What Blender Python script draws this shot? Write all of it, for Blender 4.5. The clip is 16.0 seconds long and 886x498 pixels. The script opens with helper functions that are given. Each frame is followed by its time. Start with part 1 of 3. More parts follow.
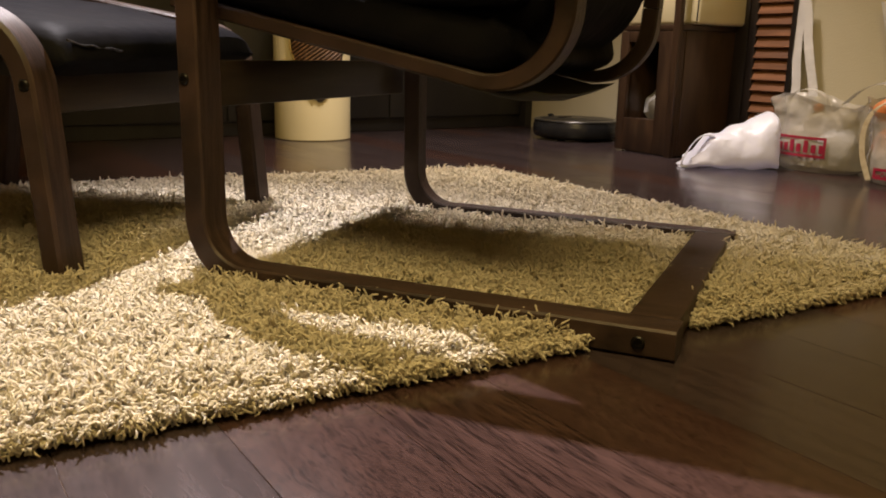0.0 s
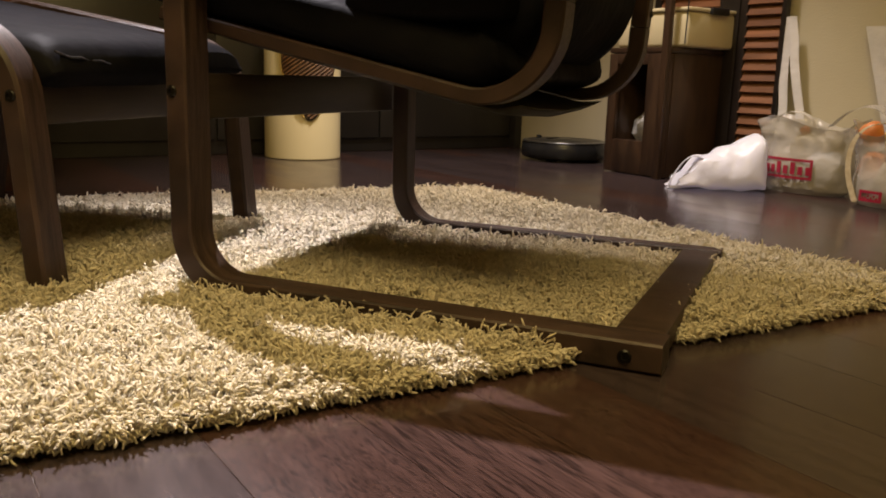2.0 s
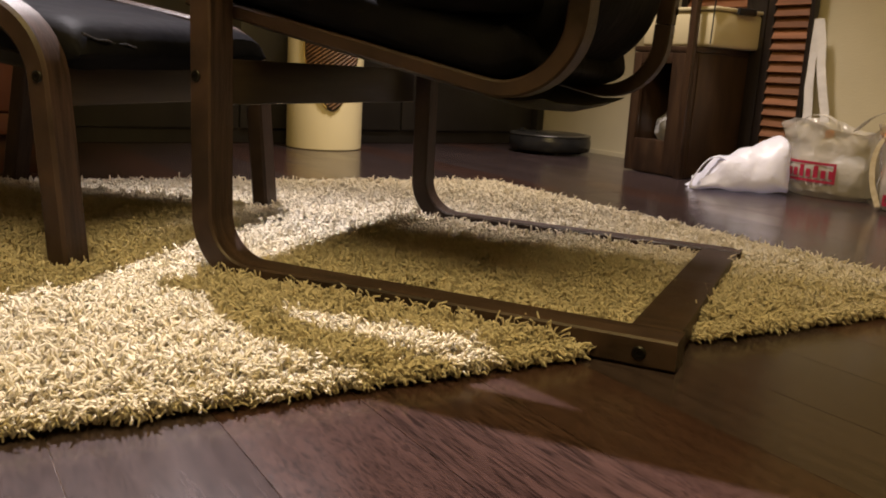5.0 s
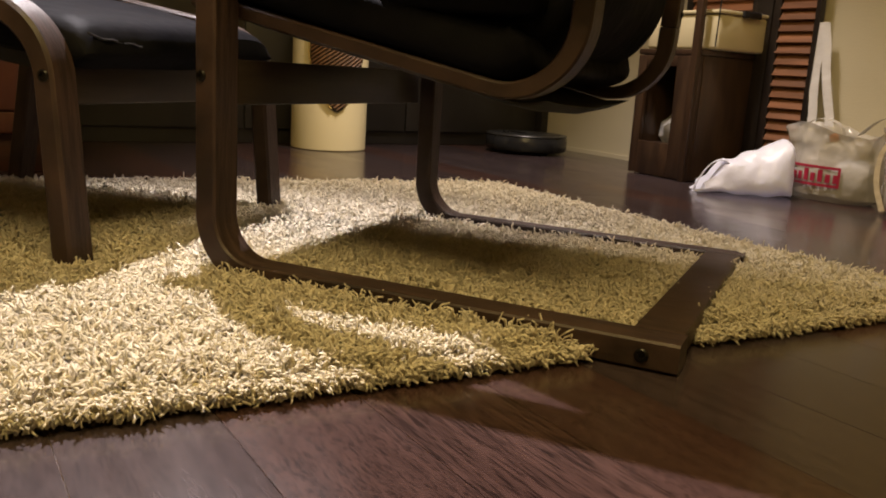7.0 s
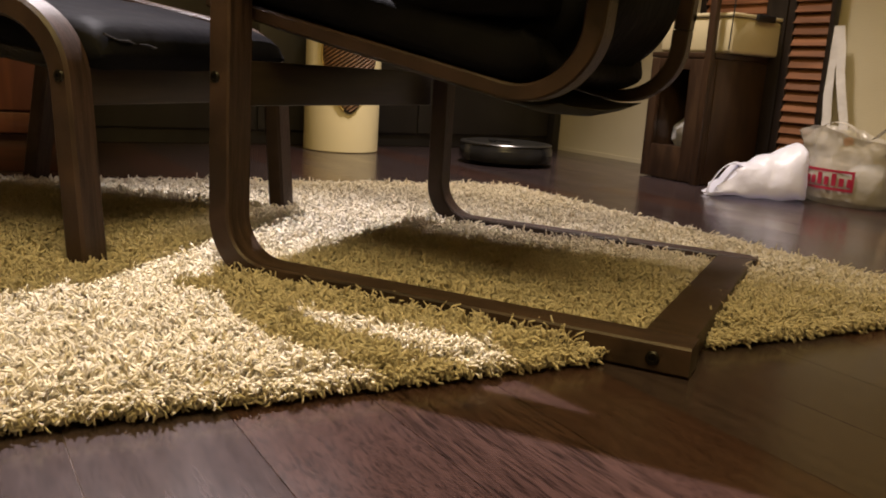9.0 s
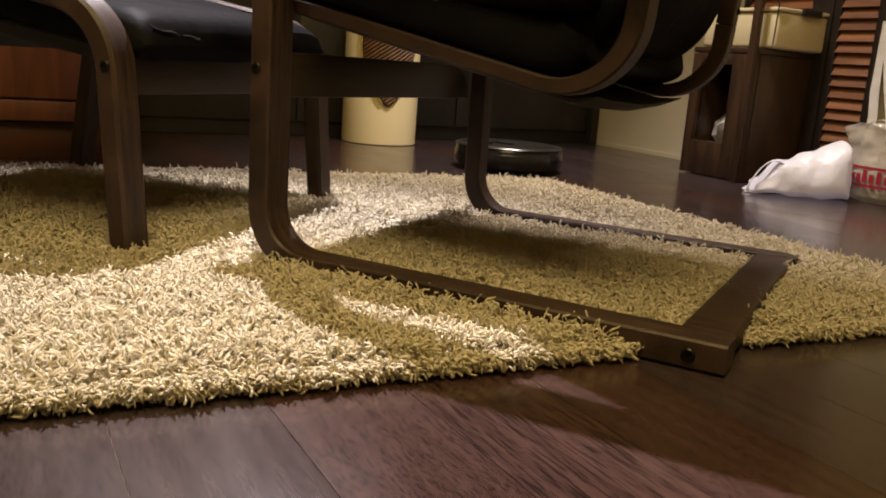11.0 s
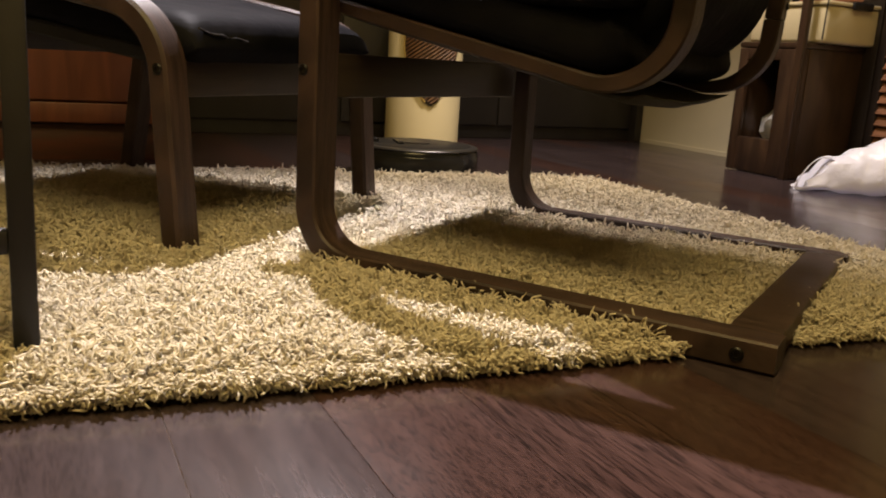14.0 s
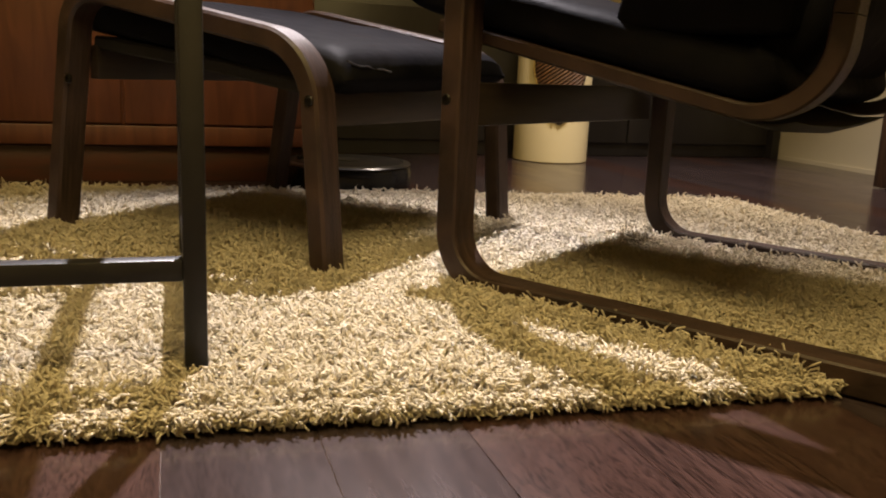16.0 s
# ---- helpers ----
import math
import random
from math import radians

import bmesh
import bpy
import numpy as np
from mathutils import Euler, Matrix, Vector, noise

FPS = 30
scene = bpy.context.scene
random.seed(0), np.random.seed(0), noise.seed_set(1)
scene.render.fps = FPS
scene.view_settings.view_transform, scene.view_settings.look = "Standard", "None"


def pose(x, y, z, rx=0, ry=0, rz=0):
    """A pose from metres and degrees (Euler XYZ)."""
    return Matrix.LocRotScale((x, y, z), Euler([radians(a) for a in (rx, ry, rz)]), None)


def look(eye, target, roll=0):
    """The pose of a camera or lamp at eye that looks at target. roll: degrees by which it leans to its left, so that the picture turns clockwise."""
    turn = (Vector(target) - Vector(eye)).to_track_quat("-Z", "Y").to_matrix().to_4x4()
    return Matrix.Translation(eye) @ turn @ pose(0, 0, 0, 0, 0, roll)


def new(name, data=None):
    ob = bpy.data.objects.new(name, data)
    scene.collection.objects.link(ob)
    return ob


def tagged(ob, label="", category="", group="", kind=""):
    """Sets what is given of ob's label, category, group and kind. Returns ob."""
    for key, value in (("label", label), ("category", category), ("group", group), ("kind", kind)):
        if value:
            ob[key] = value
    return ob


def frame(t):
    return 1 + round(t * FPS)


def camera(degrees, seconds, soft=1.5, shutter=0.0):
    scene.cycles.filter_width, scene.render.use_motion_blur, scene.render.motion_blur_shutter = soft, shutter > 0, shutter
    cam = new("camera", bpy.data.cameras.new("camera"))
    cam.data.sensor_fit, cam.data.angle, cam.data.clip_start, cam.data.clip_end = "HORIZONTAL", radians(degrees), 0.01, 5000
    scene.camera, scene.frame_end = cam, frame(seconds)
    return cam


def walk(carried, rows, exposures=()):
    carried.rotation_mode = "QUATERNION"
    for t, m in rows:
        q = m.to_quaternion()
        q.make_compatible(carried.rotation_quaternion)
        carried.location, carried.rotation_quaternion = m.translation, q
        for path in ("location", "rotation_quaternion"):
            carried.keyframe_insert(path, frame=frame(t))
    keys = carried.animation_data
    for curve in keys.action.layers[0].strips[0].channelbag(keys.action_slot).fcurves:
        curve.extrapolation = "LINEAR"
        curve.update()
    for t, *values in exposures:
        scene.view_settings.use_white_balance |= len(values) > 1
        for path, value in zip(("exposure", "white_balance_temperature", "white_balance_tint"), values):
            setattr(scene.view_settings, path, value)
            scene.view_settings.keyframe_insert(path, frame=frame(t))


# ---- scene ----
cam = camera(55.4, 16.0, soft=1.9, shutter=0.5)
PATH = [
    (0, (0.757, -0.955, 0.346), (-0.036, 0.825, -0.107), 1.3),
    (0.2, (0.7586, -0.9546, 0.3408), (-0.0256, 0.8294, -0.104), 1.3),
    (0.5, (0.761, -0.954, 0.333), (-0.01, 0.836, -0.116), 1.3),
    (1, (0.761, -0.95, 0.336), (-0.003, 0.848, -0.09), 0.7),
    (1.5, (0.761, -0.952, 0.333), (-0.007, 0.847, -0.082), 1.4),
    (2, (0.761, -0.953, 0.333), (-0.016, 0.846, -0.066), 1.8),
    (2.5, (0.762, -0.954, 0.33), (-0.027, 0.838, -0.075), 2.5),
    (3, (0.763, -0.955, 0.328), (-0.037, 0.831, -0.083), 2.9),
    (3.5, (0.763, -0.956, 0.329), (-0.044, 0.827, -0.084), 3.0),
    (4, (0.763, -0.955, 0.328), (-0.049, 0.825, -0.084), 3.1),
    (6.5, (0.763, -0.957, 0.328), (-0.053, 0.823, -0.083), 3.5),
    (7, (0.764, -0.957, 0.328), (-0.058, 0.82, -0.081), 3.6),
    (7.5, (0.764, -0.958, 0.328), (-0.062, 0.817, -0.082), 3.6),
    (8, (0.764, -0.958, 0.328), (-0.066, 0.815, -0.082), 3.7),
    (8.5, (0.764, -0.958, 0.328), (-0.07, 0.814, -0.079), 3.8),
    (9, (0.765, -0.959, 0.327), (-0.082, 0.807, -0.078), 3.8),
    (9.5, (0.765, -0.961, 0.327), (-0.108, 0.79, -0.087), 3.9),
    (10, (0.766, -0.961, 0.326), (-0.135, 0.773, -0.097), 3.8),
    (12.5, (0.767, -0.965, 0.326), (-0.161, 0.756, -0.096), 4.5),
    (13, (0.766, -0.965, 0.325), (-0.162, 0.756, -0.094), 4.5),
    (13.5, (0.767, -0.966, 0.326), (-0.183, 0.742, -0.096), 4.3),
    (14, (0.765, -0.971, 0.327), (-0.238, 0.704, -0.108), 3.6),
    (14.5, (0.762, -0.978, 0.33), (-0.28, 0.671, -0.111), 3.0),
    (15, (0.759, -0.982, 0.331), (-0.33, 0.639, -0.104), 3.3),
    (15.5, (0.755, -0.993, 0.334), (-0.417, 0.567, -0.104), 2.4),
    (15.7, (0.7522, -0.9946, 0.3392), (-0.4496, 0.5445, -0.080), 2.4),
    (16, (0.748, -0.997, 0.347), (-0.491, 0.517, -0.071), 2.5),
]
walk(cam, [(t, look(eye, target, roll)) for t, eye, target, roll in PATH])

# ---- light ----
TURN = -32.7                      # the room's axes lie at this angle to the armchair's
ROOM = pose(0, 0, 0, 0, 0, TURN)


def room(u, v, z=0.0):
    return ROOM @ Vector((u, v, z))


world = bpy.data.worlds.new("night")
scene.world = world
world.use_nodes = True
world.node_tree.nodes["Background"].inputs[0].default_value = (0.35, 0.27, 0.16, 1)
world.node_tree.nodes["Background"].inputs[1].default_value = 0.02

key = bpy.data.lights.new("ceiling_spot", "SPOT")
key.energy, key.color, key.shadow_soft_size = 715, (1.0, 0.905, 0.935), 0.02
key.spot_size, key.spot_blend = radians(57), 0.85
key_ob = new("ceiling_spot", key)
key_ob.matrix_basis = look((-0.96, 0.81, 2.25), (0.05, -0.41, 0.0))

# second spot, itself unseen, added to brighten the bags and the north wall
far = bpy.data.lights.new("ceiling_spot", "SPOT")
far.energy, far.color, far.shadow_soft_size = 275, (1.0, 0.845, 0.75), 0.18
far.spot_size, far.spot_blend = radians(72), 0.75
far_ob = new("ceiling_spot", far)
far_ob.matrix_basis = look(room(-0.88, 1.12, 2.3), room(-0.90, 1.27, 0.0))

# soft warm fill: an unseen area lamp added to lift the shadowed rug
warm_fill = bpy.data.lights.new("warm_fill_light", "AREA")
warm_fill.shape, warm_fill.size, warm_fill.energy, warm_fill.color = "DISK", 1.5, 60, (1.0, 0.735, 0.295)
warm_fill_ob = new("warm_fill_light", warm_fill)
warm_fill_ob.location = room(1.05, -0.42, 2.36)

scene.view_settings.exposure = 0.25


# ---- materials ----
def material(name, base, rough=0.5, second=None, scale=8.0, stretch=(1, 1, 1), bump=0.0, bump_scale=60.0,
             metal=0.0, coat=0.0, island=0.0, by_object=0.0, rough_var=0.0, mix_low=0.35, mix_high=0.65, detail=5.0,
             distortion=0.0, axis_turn=0.0):
    m = bpy.data.materials.new(name)
    m.use_nodes = True
    nt = m.node_tree
    b = nt.nodes["Principled BSDF"]
    b.inputs["Roughness"].default_value = rough
    b.inputs["Metallic"].default_value = metal
    b.inputs["Coat Weight"].default_value = coat
    tc = nt.nodes.new("ShaderNodeTexCoord")
    mp = nt.nodes.new("ShaderNodeMapping")
    mp.inputs["Scale"].default_value = stretch
    mp.inputs["Rotation"].default_value = (0, 0, radians(axis_turn))
    nt.links.new(tc.outputs["Object"], mp.inputs["Vector"])
    vec = mp.outputs["Vector"]
    if by_object:
        oi = nt.nodes.new("ShaderNodeObjectInfo")
        mul = nt.nodes.new("ShaderNodeMath")
        mul.operation = "MULTIPLY"
        mul.inputs[1].default_value = 37.0
        nt.links.new(oi.outputs["Random"], mul.inputs[0])
        add = nt.nodes.new("ShaderNodeVectorMath")
        nt.links.new(vec, add.inputs[0])
        nt.links.new(mul.outputs[0], add.inputs[1])
        vec = add.outputs[0]
    n1 = nt.nodes.new("ShaderNodeTexNoise")
    n1.inputs["Scale"].default_value = scale
    n1.inputs["Detail"].default_value = detail
    n1.inputs["Distortion"].default_value = distortion
    nt.links.new(vec, n1.inputs["Vector"])
    ramp = nt.nodes.new("ShaderNodeMapRange")
    ramp.inputs["From Min"].default_value, ramp.inputs["From Max"].default_value = mix_low, mix_high
    nt.links.new(n1.outputs["Fac"], ramp.inputs["Value"])
    mix = nt.nodes.new("ShaderNodeMix")
    mix.data_type = "RGBA"
    mix.inputs["A"].default_value = (*base, 1)
    mix.inputs["B"].default_value = (*(second or [c * 0.75 for c in base]), 1)
    nt.links.new(ramp.outputs["Result"], mix.inputs["Factor"])
    col = mix.outputs["Result"]
    for amount, node, sock in ((island, "ShaderNodeNewGeometry", "Random Per Island"), (by_object, "ShaderNodeObjectInfo", "Random")):
        if amount:
            g = nt.nodes.new(node)
            mr = nt.nodes.new("ShaderNodeMapRange")
            mr.inputs["To Min"].default_value, mr.inputs["To Max"].default_value = 1 - amount, 1 + amount
            nt.links.new(g.outputs[sock], mr.inputs["Value"])
            hsv = nt.nodes.new("ShaderNodeHueSaturation")
            nt.links.new(mr.outputs["Result"], hsv.inputs["Value"])
            nt.links.new(col, hsv.inputs["Color"])
            col = hsv.outputs["Color"]
    nt.links.new(col, b.inputs["Base Color"])
    if rough_var:
        n3 = nt.nodes.new("ShaderNodeTexNoise")
        n3.inputs["Scale"].default_value = 5.0
        n3.inputs["Detail"].default_value = 6.0
        nt.links.new(tc.outputs["Object"], n3.inputs["Vector"])
        r3 = nt.nodes.new("ShaderNodeMapRange")
        r3.inputs["From Min"].default_value, r3.inputs["From Max"].default_value = 0.3, 0.7
        r3.inputs["To Min"].default_value, r3.inputs["To Max"].default_value = rough - rough_var, rough + rough_var
        nt.links.new(n3.outputs["Fac"], r3.inputs["Value"])
        nt.links.new(r3.outputs["Result"], b.inputs["Roughness"])
    if bump:
        n2 = nt.nodes.new("ShaderNodeTexNoise")
        n2.inputs["Scale"].default_value = bump_scale
        n2.inputs["Detail"].default_value = 4.0
        nt.links.new(vec, n2.inputs["Vector"])
        bp = nt.nodes.new("ShaderNodeBump")
        bp.inputs["Strength"].default_value = bump
        bp.inputs["Distance"].default_value = 0.008
        nt.links.new(n2.outputs["Fac"], bp.inputs["Height"])
        nt.links.new(bp.outputs["Normal"], b.inputs["Normal"])
    return m


def plank_material(name, tone_a, tone_b, pore_low, flame_low, pore_run=0.9, pore_wide=6.5):
    """Dark stained oak: slow tone drift, flame grain, dark pores along the board, satin varnish, worn scuffs."""
    m = bpy.data.materials.new(name)
    m.use_nodes = True
    nt = m.node_tree
    b = nt.nodes["Principled BSDF"]

    def node(kind, **values):
        n = nt.nodes.new(kind)
        for k, v in values.items():
            n.inputs[k].default_value = v
        return n

    def link(a, c):
        nt.links.new(a, c)

    def mapped(scale):
        mp = node("ShaderNodeMapping", Scale=scale)
        link(shift.outputs[0], mp.inputs["Vector"])
        return mp.outputs["Vector"]

    def ranged(value, lo, hi, out_lo, out_hi):
        r = node("ShaderNodeMapRange")
        r.inputs["From Min"].default_value, r.inputs["From Max"].default_value = lo, hi
        r.inputs["To Min"].default_value, r.inputs["To Max"].default_value = out_lo, out_hi
        link(value, r.inputs["Value"])
        return r.outputs["Result"]

    def times(a, c):
        t = nt.nodes.new("ShaderNodeMath")
        t.operation = "MULTIPLY"
        link(a, t.inputs[0])
        link(c, t.inputs[1])
        return t.outputs[0]

    tc, oi = node("ShaderNodeTexCoord"), node("ShaderNodeObjectInfo")
    seed = ranged(oi.outputs["Random"], 0, 1, 0, 43)
    shift = nt.nodes.new("ShaderNodeVectorMath")
    link(tc.outputs["Object"], shift.inputs[0])
    link(seed, shift.inputs[1])
    flame = node("ShaderNodeTexWave", Scale=7.0, Distortion=9.0, Detail=3.0)
    flame.inputs["Detail Scale"].default_value = 1.1
    flame.bands_direction = "Y"
    link(mapped((0.22, 1.6, 1)), flame.inputs["Vector"])
    pores = node("ShaderNodeTexNoise", Scale=70.0, Detail=5.0)
    link(mapped((pore_run, pore_wide, 1)), pores.inputs["Vector"])
    drift = node("ShaderNodeTexNoise", Scale=5.0, Detail=4.0)
    link(mapped((0.5, 1.4, 1)), drift.inputs["Vector"])
    value = times(ranged(flame.outputs["Fac"], 0.0, 1.0, flame_low, 1.10), ranged(pores.outputs["Fac"], 0.38, 0.52, pore_low, 1.10))
    blots = node("ShaderNodeTexNoise", Scale=26.0, Detail=3.0)
    link(mapped((0.8, 2.2, 1)), blots.inputs["Vector"])
    value = times(value, ranged(blots.outputs["Fac"], 0.32, 0.42, flame_low, 1.0))
    value = times(value, ranged(drift.outputs["Fac"], 0.3, 0.7, 0.86, 1.12))
    value = times(value, ranged(oi.outputs["Random"], 0, 1, 0.8, 1.15))
    tone = nt.nodes.new("ShaderNodeMix")
    tone.data_type = "RGBA"
    tone.inputs["A"].default_value = (*tone_a, 1)
    tone.inputs["B"].default_value = (*tone_b, 1)
    other = nt.nodes.new("ShaderNodeMath")
    other.operation = "FRACT"
    link(ranged(oi.outputs["Random"], 0, 1, 0, 7), other.inputs[0])
    link(other.outputs[0], tone.inputs["Factor"])
    hsv = nt.nodes.new("ShaderNodeHueSaturation")
    link(tone.outputs["Result"], hsv.inputs["Color"])
    link(value, hsv.inputs["Value"])
    link(hsv.outputs["Color"], b.inputs["Base Color"])
    link(ranged(drift.outputs["Fac"], 0.3, 0.7, 0.15, 0.25), b.inputs["Roughness"])
    bp = node("ShaderNodeBump", Strength=0.06, Distance=0.002)
    link(pores.outputs["Fac"], bp.inputs["Height"])
    link(bp.outputs["Normal"], b.inputs["Normal"])
    return m


M_FLOOR = plank_material("grey_oak_plank", (0.036, 0.026, 0.028), (0.035, 0.024, 0.025), 0.76, 0.90)
M_FLOOR_RED = plank_material("red_oak_plank", (0.050, 0.027, 0.024), (0.046, 0.024, 0.021), 0.48, 0.90, 1.3, 8.5)
M_FLOOR_OPEN = plank_material("open_grain_oak_plank", (0.050, 0.027, 0.024), (0.046, 0.025, 0.022), 0.36, 0.82, 0.42, 5.0)
M_GAP = material("dusty_joint", (0.15, 0.11, 0.105), 0.6, (0.05, 0.035, 0.03), 30)
M_PILE = material("cream_yarn", (0.83, 0.772, 0.660), 0.9, (0.72, 0.66, 0.535), 45, island=0.12)
M_BACKING = material("jute_backing", (0.60, 0.53, 0.38), 0.95, bump=0.3)
M_FRAME = material("brown_stained_veneer", (0.050, 0.030, 0.024), 0.45, (0.018, 0.011, 0.009), 10, (1, 14, 1), 0.16, 60, rough_var=0.06,
                   distortion=0.5, detail=8)
# the rails get a darker brown than the bent frames
M_RAIL = material("dark_rail_wood", (0.026, 0.017, 0.011), 0.45, (0.016, 0.010, 0.007), 10, (1, 1, 12), 0.08, 60)
M_LEATHER = material("black_leather", (0.0092, 0.0090, 0.0108), 0.55, (0.0070, 0.0070, 0.0085), 20, bump=0.25, bump_scale=34, rough_var=0.08)
# the crease's glint is put into this lighter, smoother leather
M_CREASE = material("glint_leather_seam", (0.022, 0.021, 0.022), 0.3, (0.012, 0.012, 0.013), 60)
M_SLING = material("black_canvas", (0.009, 0.0085, 0.0085), 0.8, bump=0.2, bump_scale=300)
M_BOLT = material("black_bolt", (0.012, 0.011, 0.010), 0.35, metal=0.7)
M_BLACK_METAL = material("black_painted_steel", (0.006, 0.006, 0.008), 0.45, (0.009, 0.009, 0.011), 30, bump=0.05, bump_scale=200)
M_WALL = material("beige_wallpaper", (0.51, 0.46, 0.335), 0.85, (0.475, 0.425, 0.305), 3, bump=0.15, bump_scale=220)
# walls and ceiling out of view: tones chosen for the light they bounce
M_UNSEEN_WALL = material("unseen_wall_tone", (0.64, 0.54, 0.36), 0.85, (0.58, 0.49, 0.32), 3)
M_CEIL = material("unseen_ceiling_tone", (0.76, 0.71, 0.60), 0.9, bump=0.1, bump_scale=200)
M_CHERRY = material("red_brown_cabinet_wood", (0.130, 0.044, 0.022), 0.42, (0.078, 0.025, 0.013), 6, (4, 4, 0.6), 0.05, 60, distortion=0.8, rough_var=0.05)
M_PLINTH = material("dark_red_plinth", (0.045, 0.019, 0.012), 0.45, (0.07, 0.02, 0.01), 6, (1, 1, 6), 0.05)
M_DARKBOARD = material("black_brown_board", (0.024, 0.021, 0.0195), 0.42, (0.017, 0.015, 0.014), 5, (2, 2, 0.5), 0.04, 60)
M_WALNUT = material("walnut_board", (0.043, 0.023, 0.013), 0.36, (0.021, 0.011, 0.007), 8, (3, 3, 0.6), 0.06, 60, distortion=0.8)
M_CREAM = material("cream_plastic", (0.72, 0.63, 0.39), 0.42, (0.68, 0.59, 0.36), 3, rough_var=0.05)
M_WICKER = material("brown_wicker", (0.16, 0.075, 0.025), 0.55, (0.08, 0.035, 0.012), 60, bump=0.3, bump_scale=120, island=0.3)
M_SCREEN = material("brown_louvre_wood", (0.20, 0.085, 0.038), 0.42, (0.12, 0.050, 0.022), 8, (0.6, 6, 6), 0.05, by_object=0.2)
M_STILE = material("dark_stile_wood", (0.014, 0.009, 0.007), 0.45, (0.009, 0.006, 0.005), 8, (6, 6, 0.6), 0.05)
M_TUB = material("milky_plastic", (0.54, 0.47, 0.31), 0.35, (0.48, 0.42, 0.27), 4)
M_WHITEBAG = material("white_polythene", (0.84, 0.86, 0.98), 0.36, (0.80, 0.81, 0.95), 9, bump=0.7, bump_scale=20)
M_RED = material("red_print", (0.30, 0.012, 0.04), 0.4)
M_ORANGE = material("orange_wrapper", (0.58, 0.21, 0.07), 0.35, (0.45, 0.15, 0.05), 20)
M_YELLOW = material("yellow_wrapper", (0.75, 0.58, 0.06), 0.35, (0.6, 0.4, 0.05), 20)
M_STRAP = material("cream_webbing", (0.50, 0.43, 0.30), 0.7, (0.40, 0.33, 0.22), 60, bump=0.3, bump_scale=200)
M_GREY_PACK = material("grey_wrapper", (0.20, 0.21, 0.24), 0.4, (0.42, 0.41, 0.40), 25, bump=0.3, bump_scale=20)
M_PAPER = material("pale_wrapper", (0.52, 0.47, 0.36), 0.45, (0.28, 0.26, 0.24), 14, bump=0.3, bump_scale=20)
M_ROBOT = material("black_gloss_plastic", (0.010, 0.010, 0.011), 0.22, (0.016, 0.016, 0.017), 12)
M_ROBOT_TOP = material("grey_silver_plastic", (0.016, 0.016, 0.016), 0.34, (0.012, 0.012, 0.012), 10)
M_SILVER = material("silver_trim", (0.17, 0.168, 0.165), 0.28, metal=0.9)
M_GOLD = material("gold_edging", (0.70, 0.50, 0.16), 0.35, metal=0.4)
M_CORD = material("black_cord", (0.01, 0.01, 0.01), 0.5)


def film_material(name, base, clear):
    m = material(name, base, 0.16, [c * 0.82 for c in base], 10, bump=0.9, bump_scale=20)
    nt = m.node_tree
    out, b = nt.nodes["Material Output"], nt.nodes["Principled BSDF"]
    tr = nt.nodes.new("ShaderNodeBsdfTransparent")
    tr.inputs[0].default_value = (0.95, 0.94, 0.92, 1)
    mx = nt.nodes.new("ShaderNodeMixShader")
    mx.inputs[0].default_value = clear
    nt.links.new(b.outputs[0], mx.inputs[1])
    nt.links.new(tr.outputs[0], mx.inputs[2])
    nt.links.new(mx.outputs[0], out.inputs["Surface"])
    return m


M_FILM = film_material("clear_polythene", (0.56, 0.53, 0.49), 0.40)
M_HANDLE = film_material("white_film", (0.80, 0.79, 0.82), 0.30)


M_FRAME.node_tree.nodes["Principled BSDF"].inputs["Specular IOR Level"].default_value = 0.3
M_LEATHER.node_tree.nodes["Principled BSDF"].inputs["Specular IOR Level"].default_value = 0.012
for plastic in (M_ROBOT, M_ROBOT_TOP):
    plastic.node_tree.nodes["Principled BSDF"].inputs["Specular IOR Level"].default_value = 0.28
M_PILE.node_tree.nodes["Principled BSDF"].inputs["Specular IOR Level"].default_value = 0.05


def translucent(m, share, colour):
    """Yarn lets some light through."""
    nt = m.node_tree
    out, b = nt.nodes["Material Output"], nt.nodes["Principled BSDF"]
    tr = nt.nodes.new("ShaderNodeBsdfTranslucent")
    tr.inputs[0].default_value = colour
    mx = nt.nodes.new("ShaderNodeMixShader")
    mx.inputs[0].default_value = share
    nt.links.new(b.outputs[0], mx.inputs[1])
    nt.links.new(tr.outputs[0], mx.inputs[2])
    nt.links.new(mx.outputs[0], out.inputs["Surface"])


translucent(M_PILE, 0.5, (0.81, 0.745, 0.59, 1))
translucent(M_WHITEBAG, 0.35, (0.82, 0.82, 0.95, 1))


# ---- mesh helpers ----
def mesh_from(bm, name, mat, smooth=True):
    me = bpy.data.meshes.new(name)
    bm.normal_update()
    bm.to_mesh(me)
    bm.free()
    if mat:
        me.materials.append(mat)
    if smooth:
        me.shade_smooth()
        me.set_sharp_from_angle(angle=radians(35))
    return me


def part(name, bm, mat, parent=None, label="", m=None, smooth=True):
    ob = new(name, mesh_from(bm, name, mat, smooth))
    if parent:
        ob.parent = parent
    if m is not None:
        ob.matrix_basis = m
    if label:
        ob["label"] = label
    return ob


def thing(name, m, label, category, group=""):
    ob = new(name)
    ob.empty_display_size = 0.05
    ob.matrix_basis = m
    return tagged(ob, label, category, group)


